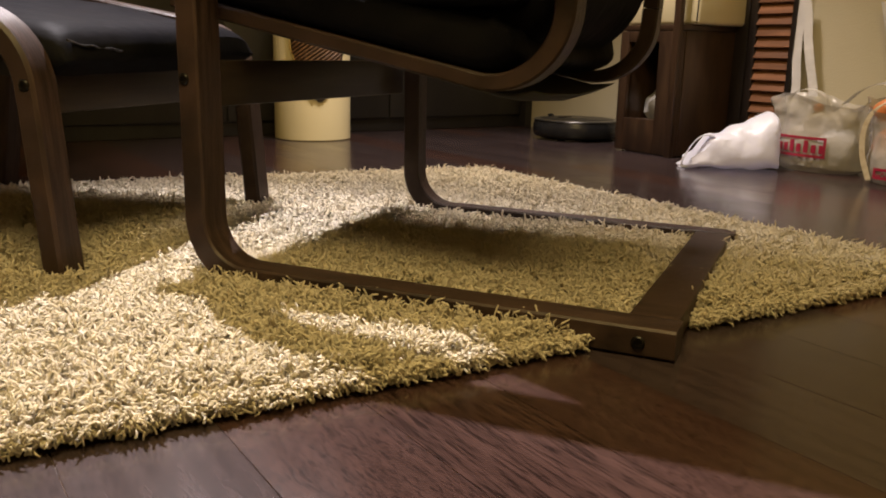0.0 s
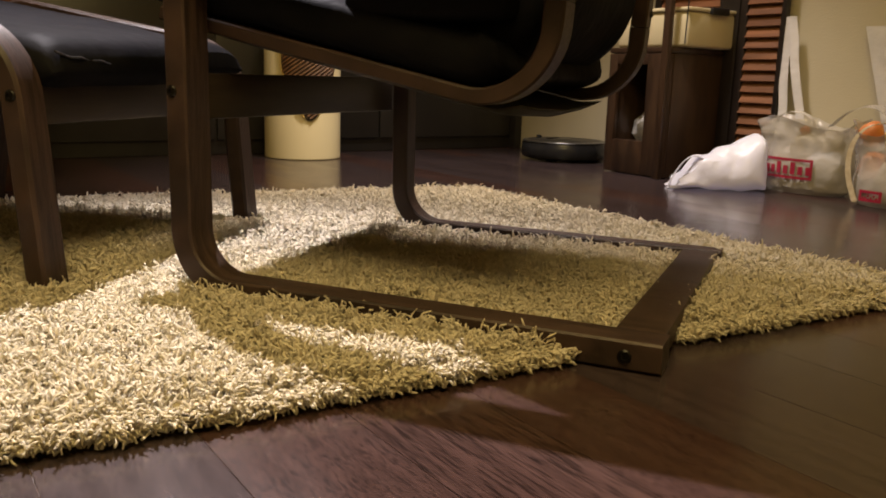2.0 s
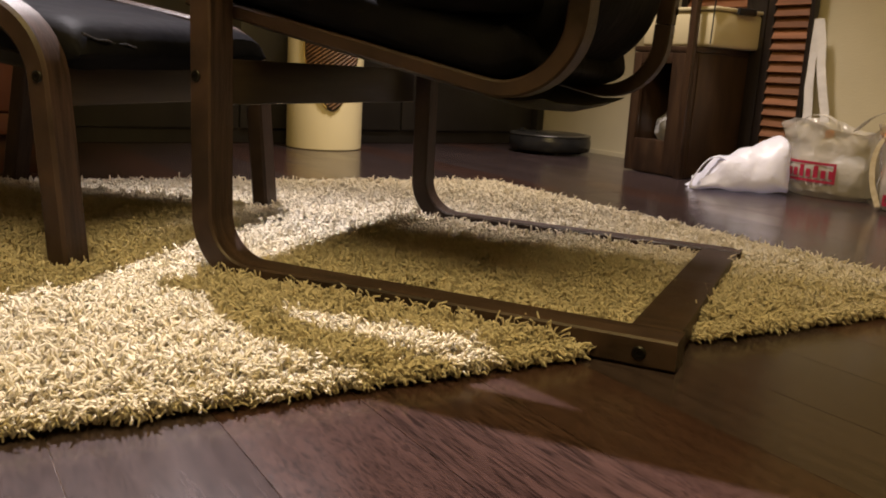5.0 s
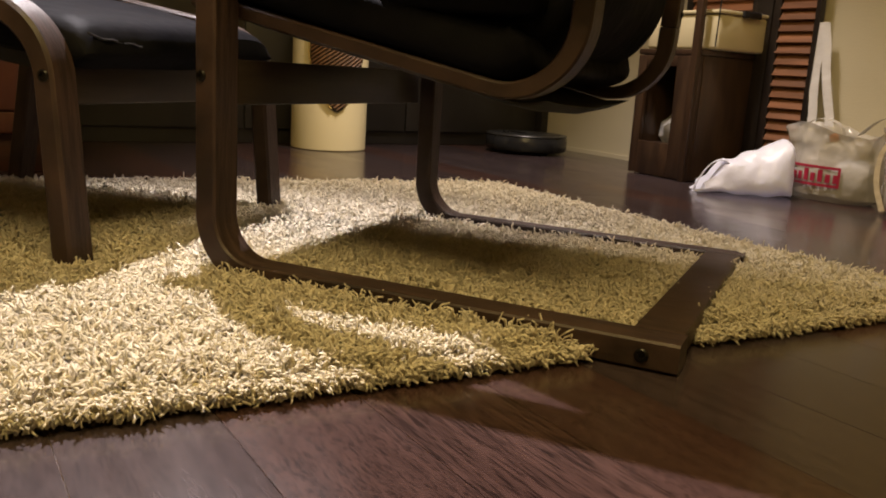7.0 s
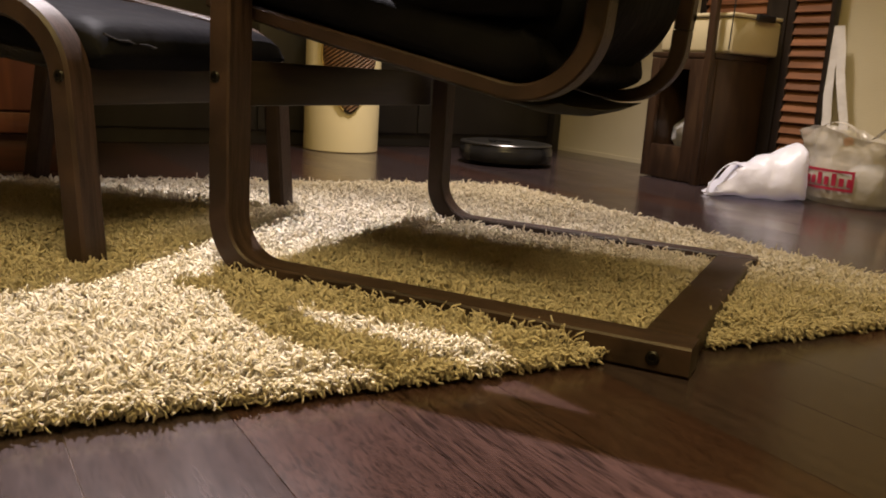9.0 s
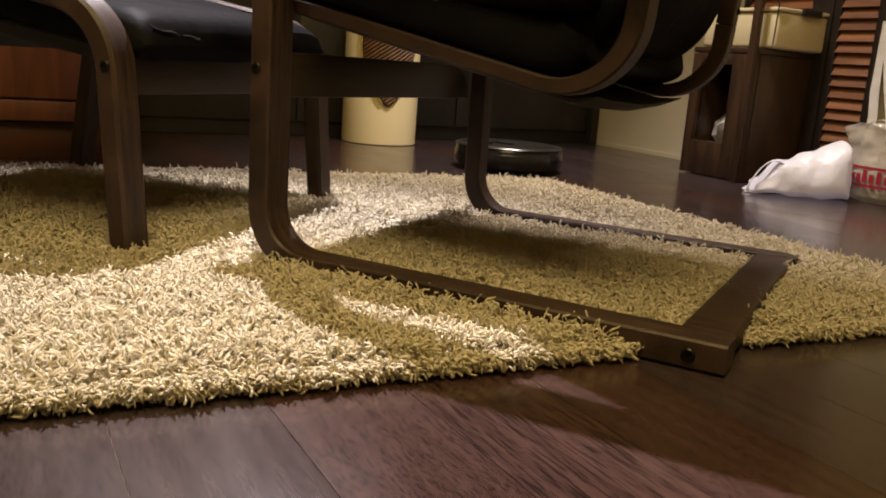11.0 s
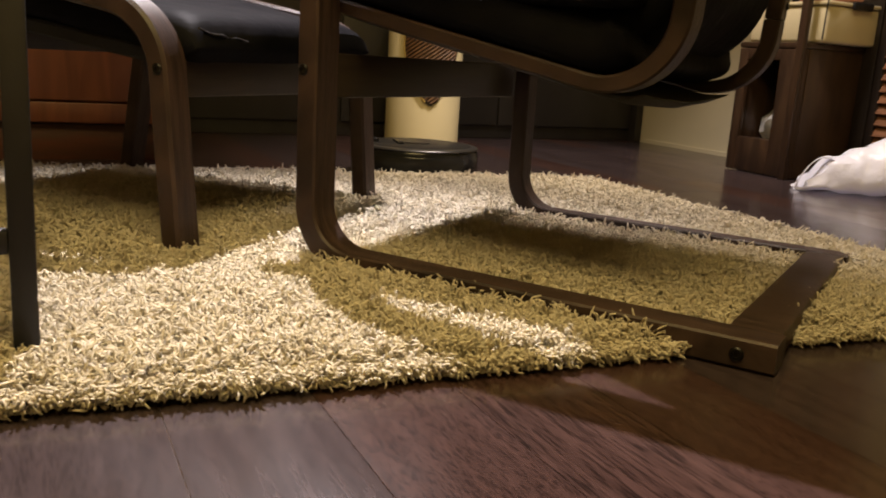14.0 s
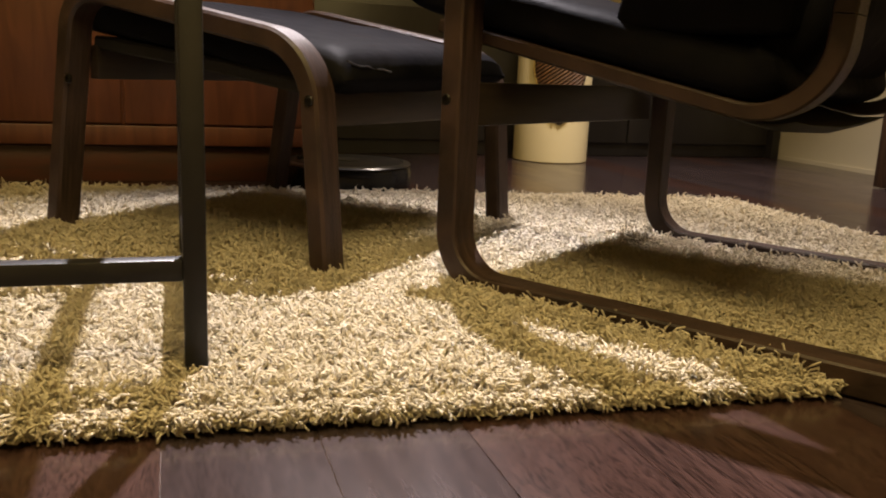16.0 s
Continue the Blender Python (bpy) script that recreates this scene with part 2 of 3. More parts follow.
def add_box(bm, x0, x1, y0, y1, z0, z1, bevel=0.0, seg=2, m=None):
    vs = [bm.verts.new((x, y, z)) for x in (x0, x1) for y in (y0, y1) for z in (z0, z1)]
    quads = ((0, 1, 3, 2), (4, 6, 7, 5), (0, 4, 5, 1), (2, 3, 7, 6), (0, 2, 6, 4), (1, 5, 7, 3))
    fs = [bm.faces.new([vs[i] for i in q]) for q in quads]
    geo = vs
    if bevel:
        es = list({e for f in fs for e in f.edges})
        r = bmesh.ops.bevel(bm, geom=es, offset=bevel, segments=seg, affect="EDGES", profile=0.5)
        geo = list({v for f in r["faces"] for v in f.verts} | {v for v in vs if v.is_valid})
    if m is not None:
        bmesh.ops.transform(bm, matrix=m, verts=geo)
    return bm


def boxed(x0, x1, y0, y1, z0, z1, bevel=0.003, seg=2):
    return add_box(bmesh.new(), x0, x1, y0, y1, z0, z1, bevel, seg)


def fillet(points, radii, steps=10):
    """A polyline in a plane with its inner corners rounded."""
    out = [Vector(points[0])]
    for i in range(1, len(points) - 1):
        p, a, c = Vector(points[i]), Vector(points[i - 1]), Vector(points[i + 1])
        d1, d2 = (a - p).normalized(), (c - p).normalized()
        half = math.acos(max(-1, min(1, d1.dot(d2)))) / 2
        reach = min(radii[i - 1] / math.tan(half), (a - p).length * 0.98, (c - p).length * 0.98)
        r = reach * math.tan(half)
        centre = p + (d1 + d2).normalized() * (r / math.sin(half))
        s, e = p + d1 * reach - centre, p + d2 * reach - centre
        turn = s.angle_signed(e) if s.length and e.length else 0
        for k in range(steps + 1):
            f = -turn * k / steps
            out.append(centre + Vector((s.x * math.cos(f) - s.y * math.sin(f), s.x * math.sin(f) + s.y * math.cos(f))))
    out.append(Vector(points[-1]))
    return out


def band(path, y0, y1, thick, chamfer=0.004, bm=None, taper=None):
    """A bent strip: a chamfered oblong swept along a path of (x, z), lying from y0 to y1."""
    bm = bm or bmesh.new()
    n, rings = len(path), []
    for i, p in enumerate(path):
        a, c = path[max(i - 1, 0)], path[min(i + 1, n - 1)]
        t = (c - a).normalized()
        nrm = Vector((-t.y, t.x))
        h = thick / 2 * (taper(i / (n - 1)) if taper else 1)
        k = chamfer
        ring = []
        for y, o in ((y0 + k, -h), (y1 - k, -h), (y1, -h + k), (y1, h - k), (y1 - k, h), (y0 + k, h), (y0, h - k), (y0, -h + k)):
            q = p + nrm * o
            ring.append(bm.verts.new((q.x, y, q.y)))
        rings.append(ring)
    for r0, r1 in zip(rings, rings[1:]):
        for j in range(8):
            bm.faces.new((r0[j], r0[(j + 1) % 8], r1[(j + 1) % 8], r1[j]))
    bm.faces.new(rings[0][::-1])
    bm.faces.new(rings[-1])
    bmesh.ops.recalc_face_normals(bm, faces=bm.faces)
    return bm


def lathe(profile, n=32, bm=None, m=None):
    """A turned body from (radius, z) pairs."""
    bm = bm or bmesh.new()
    made, rings = [], []
    for r, z in profile:
        ring = [bm.verts.new((r * math.cos(2 * math.pi * i / n), r * math.sin(2 * math.pi * i / n), z)) for i in range(n)]
        rings.append(ring)
        made += ring
    for a, b in zip(rings, rings[1:]):
        for i in range(n):
            bm.faces.new((a[i], a[(i + 1) % n], b[(i + 1) % n], b[i]))
    bm.faces.new(rings[0][::-1])
    bm.faces.new(rings[-1])
    if m is not None:
        bmesh.ops.transform(bm, matrix=m, verts=made)
    return bm


def tube(points, radius, n=8, flat=1.0):
    """A closed tube along points in space; flat squashes it into a strap."""
    bm, rings = bmesh.new(), []
    pts = [Vector(p) for p in points]
    side = None
    for i, p in enumerate(pts):
        t = (pts[min(i + 1, len(pts) - 1)] - pts[max(i - 1, 0)]).normalized()
        side = (side - t * side.dot(t)).normalized() if side else t.orthogonal().normalized()
        up = t.cross(side)
        rings.append([bm.verts.new(p + radius * (math.cos(a) * side + flat * math.sin(a) * up)) for a in (2 * math.pi * j / n for j in range(n))])
    for a, b in zip(rings, rings[1:]):
        for i in range(n):
            bm.faces.new((a[i], a[(i + 1) % n], b[(i + 1) % n], b[i]))
    bm.faces.new(rings[0][::-1])
    bm.faces.new(rings[-1])
    bmesh.ops.recalc_face_normals(bm, faces=bm.faces)
    return bm


def strap(points, width, across, thick=0.0012):
    """A thin ribbon along points, spread along the direction across."""
    bm, rows = bmesh.new(), []
    w = Vector(across).normalized() * width / 2
    for i, p in enumerate(points):
        p = Vector(p)
        q = Vector(points[min(i + 1, len(points) - 1)]) - Vector(points[max(i - 1, 0)])
        nrm = q.cross(w).normalized() * thick / 2
        rows.append([bm.verts.new(p + s * w + k * nrm) for s, k in ((-1, -1), (1, -1), (1, 1), (-1, 1))])
    for a, b in zip(rows, rows[1:]):
        for i in range(4):
            bm.faces.new((a[i], a[(i + 1) % 4], b[(i + 1) % 4], b[i]))
    bm.faces.new(rows[0][::-1])
    bm.faces.new(rows[-1])
    bmesh.ops.recalc_face_normals(bm, faces=bm.faces)
    return bm


def wobble(bm, amount, scale, seed=0.0):
    for v in bm.verts:
        v.co += amount * Vector(noise.noise_vector(v.co * scale + Vector((seed, seed * 2, -seed))))
    return bm


# ---- the room's shell ----
U0, U1, V0, V1, TOP = -2.75, 2.6, -3.0, 2.27, 2.4


def shell(name, x0, x1, y0, y1, z0, z1, mat):
    ob = part(name, boxed(x0, x1, y0, y1, z0, z1, 0), mat, m=ROOM, smooth=False)
    return tagged(ob, kind="structure")


tagged(shell("wall_north", U0, U1, V1, V1 + 0.12, 0, TOP, M_WALL), "plain beige papered wall")
# these three walls and the ceiling are unseen, added to close the room
tagged(shell("wall_south", U0, U1, V0 - 0.12, V0, 0, TOP, M_UNSEEN_WALL), "unseen plain brown wall")
tagged(shell("wall_west", U0 - 0.12, U0, V0 - 0.12, V1 + 0.12, 0, TOP, M_UNSEEN_WALL), "unseen plain brown wall")
tagged(shell("wall_east", U1, U1 + 0.12, V0 - 0.12, V1 + 0.12, 0, TOP, M_UNSEEN_WALL), "unseen plain brown wall")
tagged(shell("ceiling", U0 - 0.12, U1 + 0.12, V0 - 0.12, V1 + 0.12, TOP, TOP + 0.1, M_CEIL), "unseen pale ceiling")
floor = tagged(shell("floor", U0 - 0.12, U1 + 0.12, V0 - 0.12, V1 + 0.12, -0.08, -0.0015, M_GAP), "dark purple-brown wooden plank floor, satin varnish")
base = tagged(shell("baseboard", -2.1, U1, V1 - 0.008, V1 - 0.001, 0, 0.018, M_WALL), "low beige baseboard")

# ---- armchair ----
# x runs from its front to its rear, y across it
chair = thing("armchair", pose(0, 0, 0), "cantilever bentwood armchair, dark brown frame, black leather cushion", "armchair")


def side_frame(x_front, x_rear, y0, y1, thick=0.040, name="side_frame"):
    path = fillet([(x_rear, 0.020), (x_front + 0.020, 0.020), (x_front + 0.018, 0.522), (0.60, 0.512)], [0.085, 0.085], 12)
    ob = part(name, band(path, y0, y1, thick, 0.0028), M_FRAME, chair, "dark brown bent laminated wood")
    return ob


near_side = side_frame(-0.087, 0.628, 0.0, 0.054, 0.036)
far_side = side_frame(-0.049, 0.628, 0.632, 0.674, 0.034)


def seat_frame(y0, y1, dx):
    path = fillet([(-0.15 + dx, 0.4145), (0.450 + dx, 0.2895), (0.457 + dx, 0.428)], [0.095], 14)
    part("seat_rail", band(path, y0, y1, 0.021, 0.003, taper=lambda f: 1 + 0.35 * f), M_FRAME, chair, "bent laminated seat rail")
    path = fillet([(0.4572 + dx, 0.4295), (0.466 + dx, 0.56), (0.61 + dx, 0.98)], [0.5], 10)
    part("back_rail", band(path, y0, y1, 0.028, 0.003), M_FRAME, chair, "bent laminated back rail")
    b = bolt(0.4825 + dx, (y0 + y1) / 2, 0.452, chair, 0.006)
    b.matrix_basis = pose(0.4725 + dx, (y0 + y1) / 2 + 0.008, 0.452, 0, 90, 0)


def bolt(x, y, z, parent, r=0.0085, turn=90):
    bm = lathe([(r, -0.002), (r, 0.0015), (r * 0.8, 0.003), (r * 0.45, 0.003), (r * 0.42, 0.001)], 16)
    return part("bolt", bm, M_BOLT, parent, "black socket bolt", pose(x, y, z, turn, 0, 0))


for y0, y1, dx in ((0.066, 0.112, 0.0), (0.570, 0.612, 0.002)):
    seat_frame(y0, y1, dx)
part("rear_plank", boxed(0.560, 0.624, 0.054, 0.632, 0.004, 0.037, 0.005), M_FRAME, chair)
part("front_rail", boxed(-0.078, -0.052, 0.054, 0.640, 0.262, 0.328, 0.003), M_RAIL, chair, "rail in a darker brown than the side frames")


bolt(-0.074, 0.0, 0.302, chair)
bolt(0.585, 0.0, 0.019, chair)

cushion_path = fillet([(-0.235, 0.480), (0.36, 0.352), (0.385, 0.375)], [0.05], 12)


def cushion_mesh(path, y0, y1, thick, sag=0.0):
    """A padded slab along a path, rounded at its rim."""
    bm = bmesh.new()
    n, rings, m = len(path), [], 28
    for i, p in enumerate(path):
        a, c = path[max(i - 1, 0)], path[min(i + 1, n - 1)]
        t = (c - a).normalized()
        nrm = Vector((-t.y, t.x))
        ends = min(1.0, 0.12 + 0.88 * math.sqrt(max(0, 1 - (1 - min(1, min(i, n - 1 - i) / 3)) ** 2)))
        ring = []
        for j in range(m):
            ang = 2 * math.pi * j / m
            cx, cz = math.cos(ang), math.sin(ang)
            ex, ez = math.copysign(abs(cx) ** 0.22, cx), math.copysign(abs(cz) ** 0.62, cz)
            y = (y0 + y1) / 2 + (y1 - y0) / 2 * ex
            q = p + nrm * (thick / 2 * ez * ends)
            ring.append(bm.verts.new((q.x, y, q.y - sag * (1 - ex * ex))))
        rings.append(ring)
    for r0, r1 in zip(rings, rings[1:]):
        for j in range(m):
            bm.faces.new((r0[j], r0[(j + 1) % m], r1[(j + 1) % m], r1[j]))
    bm.faces.new(rings[0][::-1])
    bm.faces.new(rings[-1])
    bmesh.ops.recalc_face_normals(bm, faces=bm.faces)
    return bm


def densify(path, step=0.014):
    out = [path[0]]
    for a, b in zip(path, path[1:]):
        k = max(1, int((b - a).length / step))
        out += [a + (b - a) * ((i + 1) / k) for i in range(k)]
    return out


seat_pad = wobble(cushion_mesh(densify(cushion_path), 0.062, 0.622, 0.078), 0.003, 9)
for v in seat_pad.verts:          # its front edge is hollow between two ears
    if v.co.x < -0.10:
        e = (v.co.y - 0.342) / 0.28
        v.co.x += 0.05 * max(0.0, 1 - abs(e) ** 5) * (-0.10 - v.co.x) / 0.135
cushion = part("cushion", seat_pad, M_LEATHER, chair, "black leather seat cushion")
back_path = fillet([(0.22, 0.394), (0.428, 0.350), (0.434, 0.56), (0.578, 0.98)], [0.11, 0.5], 14)
part("back_cushion", wobble(cushion_mesh(densify(back_path), 0.117, 0.556, 0.068), 0.003, 7, 5.0), M_LEATHER, chair, "black leather back cushion")
sling_path = fillet([(-0.10, 0.392), (0.37, 0.293), (0.405, 0.300)], [0.08], 8)
part("sling", cushion_mesh(densify(sling_path), 0.112, 0.570, 0.012, 0.012), M_SLING, chair, "black cloth sling under the cushion")

# a plump black cushion leans in the seat
lean = thing("back_cushion", pose(0.285, 0.34, 0.405), "plump black leather back cushion lying in the armchair", "cushion")
bm = bmesh.new()
add_box(bm, -0.135, 0.11, -0.266, 0.265, 0.0, 0.26, 0.016, 4)
for v in bm.verts:                # it leans back as it rises
    v.co.x += 0.22 * v.co.z * (0.11 - v.co.x) / 0.245
part("body", bm, M_LEATHER, lean)

# ---- footstool ----
# x runs along its depth away from the armchair, y across
stool = thing("footstool", pose(-0.231, -0.12, 0, 0, 0, 180 + 10.7), "bentwood footstool, dark brown frame, black leather cushion", "footstool")


def stool_frame(y0, y1):
    path = fillet([(-0.006, 0.004), (0.024, 0.370), (0.562, 0.464), (0.640, 0.004)], [0.11, 0.07], 14)
    return part("side_frame", band(path, -y1, -y0, 0.035, 0.005), M_FRAME, stool, "dark brown bent laminated wood")


stool_frame(0.0, 0.054)
stool_frame(0.636, 0.690)
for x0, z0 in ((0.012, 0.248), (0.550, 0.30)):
    part("cross_rail", boxed(x0, x0 + 0.024, -0.636, -0.054, z0, z0 + 0.062, 0.003), M_RAIL, stool, "rail in a darker brown than the side frames")
bolt(0.014, 0.0, 0.290, stool, turn=-90)
bolt(0.566, 0.0, 0.30, stool, turn=-90)
pad = cushion_mesh(densify(fillet([(-0.012, 0.322), (0.05, 0.341), (0.545, 0.418), (0.60, 0.408)], [0.1, 0.1], 4)), -0.640, -0.050, 0.078)
for v in pad.verts:               # fuller along the far side
    v.co.z += 0.014 * max(0.0, (-v.co.y - 0.2) / 0.44) + 0.004 * noise.noise(Vector((v.co.x * 9, v.co.y * 22, 1.7)))
stool_pad = part("cushion", wobble(pad, 0.006, 9, 3.0), M_LEATHER, stool, "black leather pad")
part("seat_board", band(fillet([(0.04, 0.304), (0.30, 0.340), (0.56, 0.368)], [0.4], 6), -0.632, -0.056, 0.024, 0.004), M_SLING, stool, "black cloth-covered board under the pad")
for a, b, lift in ((-0.062, -0.19, 0.0),):
    pts = []
    for k in range(15):
        f = k / 14
        pts.append((-0.0125 + 0.002 * math.sin(k * 0.9), a + (b - a) * f, 0.352 - 0.014 * f ** 0.6 + 0.0012 * math.sin(k * 1.3)))
    part("crease", tube(pts, 0.0018, 6), M_CREASE, stool_pad, "shiny puckered seam, its glint put into a lighter tone")

# ---- black table frame ----
frame_stand = thing("table_frame", ROOM @ pose(0.268, -0.416, 0), "slim black steel table frame standing on the rug", "table frame")
for x in (0, -0.548):
    for y in (0, -0.60):
        leg = part("leg", boxed(x - 0.012, x + 0.012, y - 0.012, y + 0.012, 0.004, 0.456, 0.002), M_BLACK_METAL, frame_stand)
        part("foot_cap", boxed(x - 0.0125, x + 0.0125, y - 0.0125, y + 0.0125, 0.0, 0.0038, 0.001), M_CORD, leg, "black rubber foot cap")
part("stretcher", boxed(-0.011, 0.011, -0.588, -0.012, 0.119, 0.142, 0.002), M_BLACK_METAL, frame_stand)
for y in (0, -0.60):
    part("side_stretcher", boxed(-0.536, -0.012, y - 0.011, y + 0.011, 0.100, 0.122, 0.002), M_BLACK_METAL, frame_stand)
    part("top_rail", boxed(-0.560, 0.012, y - 0.012, y + 0.012, 0.457, 0.480, 0.002), M_BLACK_METAL, frame_stand)
for x in (0, -0.548):
    part("cross_rail", boxed(x - 0.011, x + 0.011, -0.587, -0.013, 0.458, 0.479, 0.002), M_BLACK_METAL, frame_stand)

# ---- cabinets along the west side ----
cab = thing("sideboard", ROOM @ pose(-1.33, -0.04, 0), "reddish brown wooden sideboard with dark plinth behind the rug", "sideboard")
part("body", boxed(-0.45, -0.004, -1.9, 0, 0.10, 0.86, 0.004), M_CHERRY, cab)
part("plinth", boxed(-0.44, -0.012, -1.9, -0.006, 0, 0.098, 0.002), M_PLINTH, cab, "dark red-brown plinth")
for i in range(4):
    y1 = -0.006 - i * 0.52
    if y1 < -1.8:
        break
    part("door", boxed(-0.003, 0.014, max(y1 - 0.512, -1.89), y1, 0.163, 0.85, 0.003), M_CHERRY, cab)
part("drawer_rail", boxed(-0.003, 0.014, -1.89, -0.006, 0.104, 0.157, 0.003), M_CHERRY, cab)

board = thing("tv_board", ROOM @ pose(-2.17, 0.0, 0), "long black-brown low board against the wall", "tv board")
part("body", boxed(-0.50, 0.0, -0.02, 2.22, 0.0, 0.62, 0.004), M_DARKBOARD, board)
part("end_panel", boxed(-0.50, 0.045, 2.222, 2.262, 0.0, 0.64, 0.003), M_DARKBOARD, board)
for i in range(3):
    part("drawer_front", boxed(0.002, 0.016, 0.0 + i * 0.74, 0.73 + i * 0.74, 0.06, 0.58, 0.003), M_DARKBOARD, board)

# ---- cream cylinder with a woven leaf ----
drum = thing("round_bin", ROOM @ pose(-2.00, 1.035, 0), "tall cream plastic cylinder bin standing on the floor", "bin")
part("body", lathe([(0.146, 0.0), (0.150, 0.004), (0.150, 0.50), (0.146, 0.506), (0.138, 0.506), (0.136, 0.47), (0.136, 0.02), (0.01, 0.018)], 56), M_CREAM, drum)


LEAF_LOW, LEAF_HIGH = 0.152, 0.47


def leaf_half(z):
    f = (z - LEAF_LOW) / (LEAF_HIGH - LEAF_LOW)
    return 0.108 * max(0.0, min(1.0, f * 1.55)) ** 0.62 if 0 < f < 1 else 0.0


def on_drum(s, z, r):
    a = s / 0.15 + radians(-14)
    return Vector((r * math.cos(a), r * math.sin(a), z))


def leaf():
    """Slanting wicker ribs between the leaf's two curved edges, on the drum's skin."""
    bm = bmesh.new()
    for i in range(34):
        z, pts = LEAF_LOW - 0.10 + i * 0.0155, []
        for k in range(27):
            s = -0.13 + 0.26 * k / 26
            zz = z + 0.75 * s
            if abs(s) < leaf_half(zz):
                pts.append(on_drum(s, zz, 0.159))
        if len(pts) > 1:
            t = tube(pts, 0.0045, 6)
            me = bpy.data.meshes.new("rib")
            t.to_mesh(me)
            t.free()
            bm.from_mesh(me)
            bpy.data.meshes.remove(me)
    return bm


def leaf_plate():
    bm, rows = bmesh.new(), []
    for i in range(24):
        z = LEAF_LOW + 0.001 + (LEAF_HIGH - LEAF_LOW - 0.002) * i / 23
        w = leaf_half(z) + 0.003
        rows.append([bm.verts.new(on_drum(-w + 2 * w * k / 10, z, r)) for r in (0.1515, 0.157) for k in (range(11) if r < 0.155 else range(10, -1, -1))])
    for a, b in zip(rows, rows[1:]):
        for i in range(22):
            bm.faces.new((a[i], a[(i + 1) % 22], b[(i + 1) % 22], b[i]))
    bm.faces.new(rows[0][::-1])
    bm.faces.new(rows[-1])
    bmesh.ops.recalc_face_normals(bm, faces=bm.faces)
    return bm


leaf_ob = part("leaf_plate", leaf_plate(), M_STILE, drum, "dark backing plate of the leaf")
part("woven_rib", leaf(), M_WICKER, leaf_ob, "brown wicker ribs set slanting")
edge = [on_drum(-leaf_half(LEAF_LOW + 0.012 + 0.3 * k / 16) - 0.002, LEAF_LOW + 0.012 + 0.3 * k / 16, 0.158) for k in range(17)]
part("edging", tube(edge, 0.004, 6), M_GOLD, leaf_ob, "bright golden edging")

# ---- walnut cabinet by the wall ----
box = thing("side_cabinet", ROOM @ pose(-1.203, 1.925, 0), "small walnut cabinet with an open front bay", "cabinet")
W, D, H = 0.293, 0.325, 0.44
part("side_panel", boxed(0, 0.03, 0.02, D, 0.004, H, 0.003), M_WALNUT, box)
part("side_panel", boxed(W - 0.022, W, 0.02, D, 0.004, H, 0.003), M_WALNUT, box)
part("top", boxed(-0.004, W + 0.004, 0.0, D, H, H + 0.02, 0.004), M_WALNUT, box)
part("bottom", boxed(0.03, W - 0.022, 0.02, D, 0.03, 0.12, 0.003), M_WALNUT, box)
part("back_panel", boxed(0.03, W - 0.022, D - 0.012, D, 0.12, H, 0.0), M_DARKBOARD, box)
fr = bmesh.new()
for x0, x1, z0, z1 in ((0, 0.04, 0.004, H - 0.002), (0.19, W, 0.004, H - 0.002), (0.04, 0.19, 0.004, 0.125), (0.04, 0.19, 0.40, H - 0.002)):
    add_box(fr, x0, x1, 0.0, 0.019, z0, z1, 0.002)
part("front_frame", fr, M_WALNUT, box)
part("post", boxed(W - 0.022, W + 0.006, -0.026, -0.002, 0.0, 0.95, 0.004), M_WALNUT, box, "dark upright post")
for x in (0.03, W - 0.06):
    for y in (0.03, D - 0.06):
        part("foot", boxed(x, x + 0.03, y, y + 0.03, 0, 0.029, 0.002), M_STILE, box)
stuffed = thing("crumpled_bag", ROOM @ pose(-1.10, 2.06, 0.121), "crumpled grey plastic bag inside the cabinet bay", "bag")
part("body", wobble(lathe([(0.04, 0), (0.062, 0.03), (0.056, 0.075), (0.036, 0.105), (0.01, 0.115)], 20), 0.026, 18), M_GREY_PACK, stuffed)

tub = thing("storage_tub", ROOM @ pose(-1.04, 2.09, 0.461), "milky plastic storage tub on the cabinet", "tub")
bm = bmesh.new()
add_box(bm, -0.165, 0.165, -0.13, 0.13, 0.0, 0.122, 0.012, 3)
part("body", bm, M_TUB, tub)
part("rim", boxed(-0.172, 0.172, -0.137, 0.137, 0.122, 0.135, 0.005), M_TUB, tub, "pale rolled rim")
part("clip", boxed(0.1725, 0.186, -0.033, 0.06, 0.114, 0.138, 0.005), M_BLACK_METAL, tub, "black handle clip")
cord = tube([room(-0.855, 1.94, 0.95), room(-0.858, 1.938, 0.7), room(-0.862, 1.936, 0.47)], 0.0025)
tagged(part("cord", cord, M_CORD), "thin black cord hanging beside the cabinet", "cord")

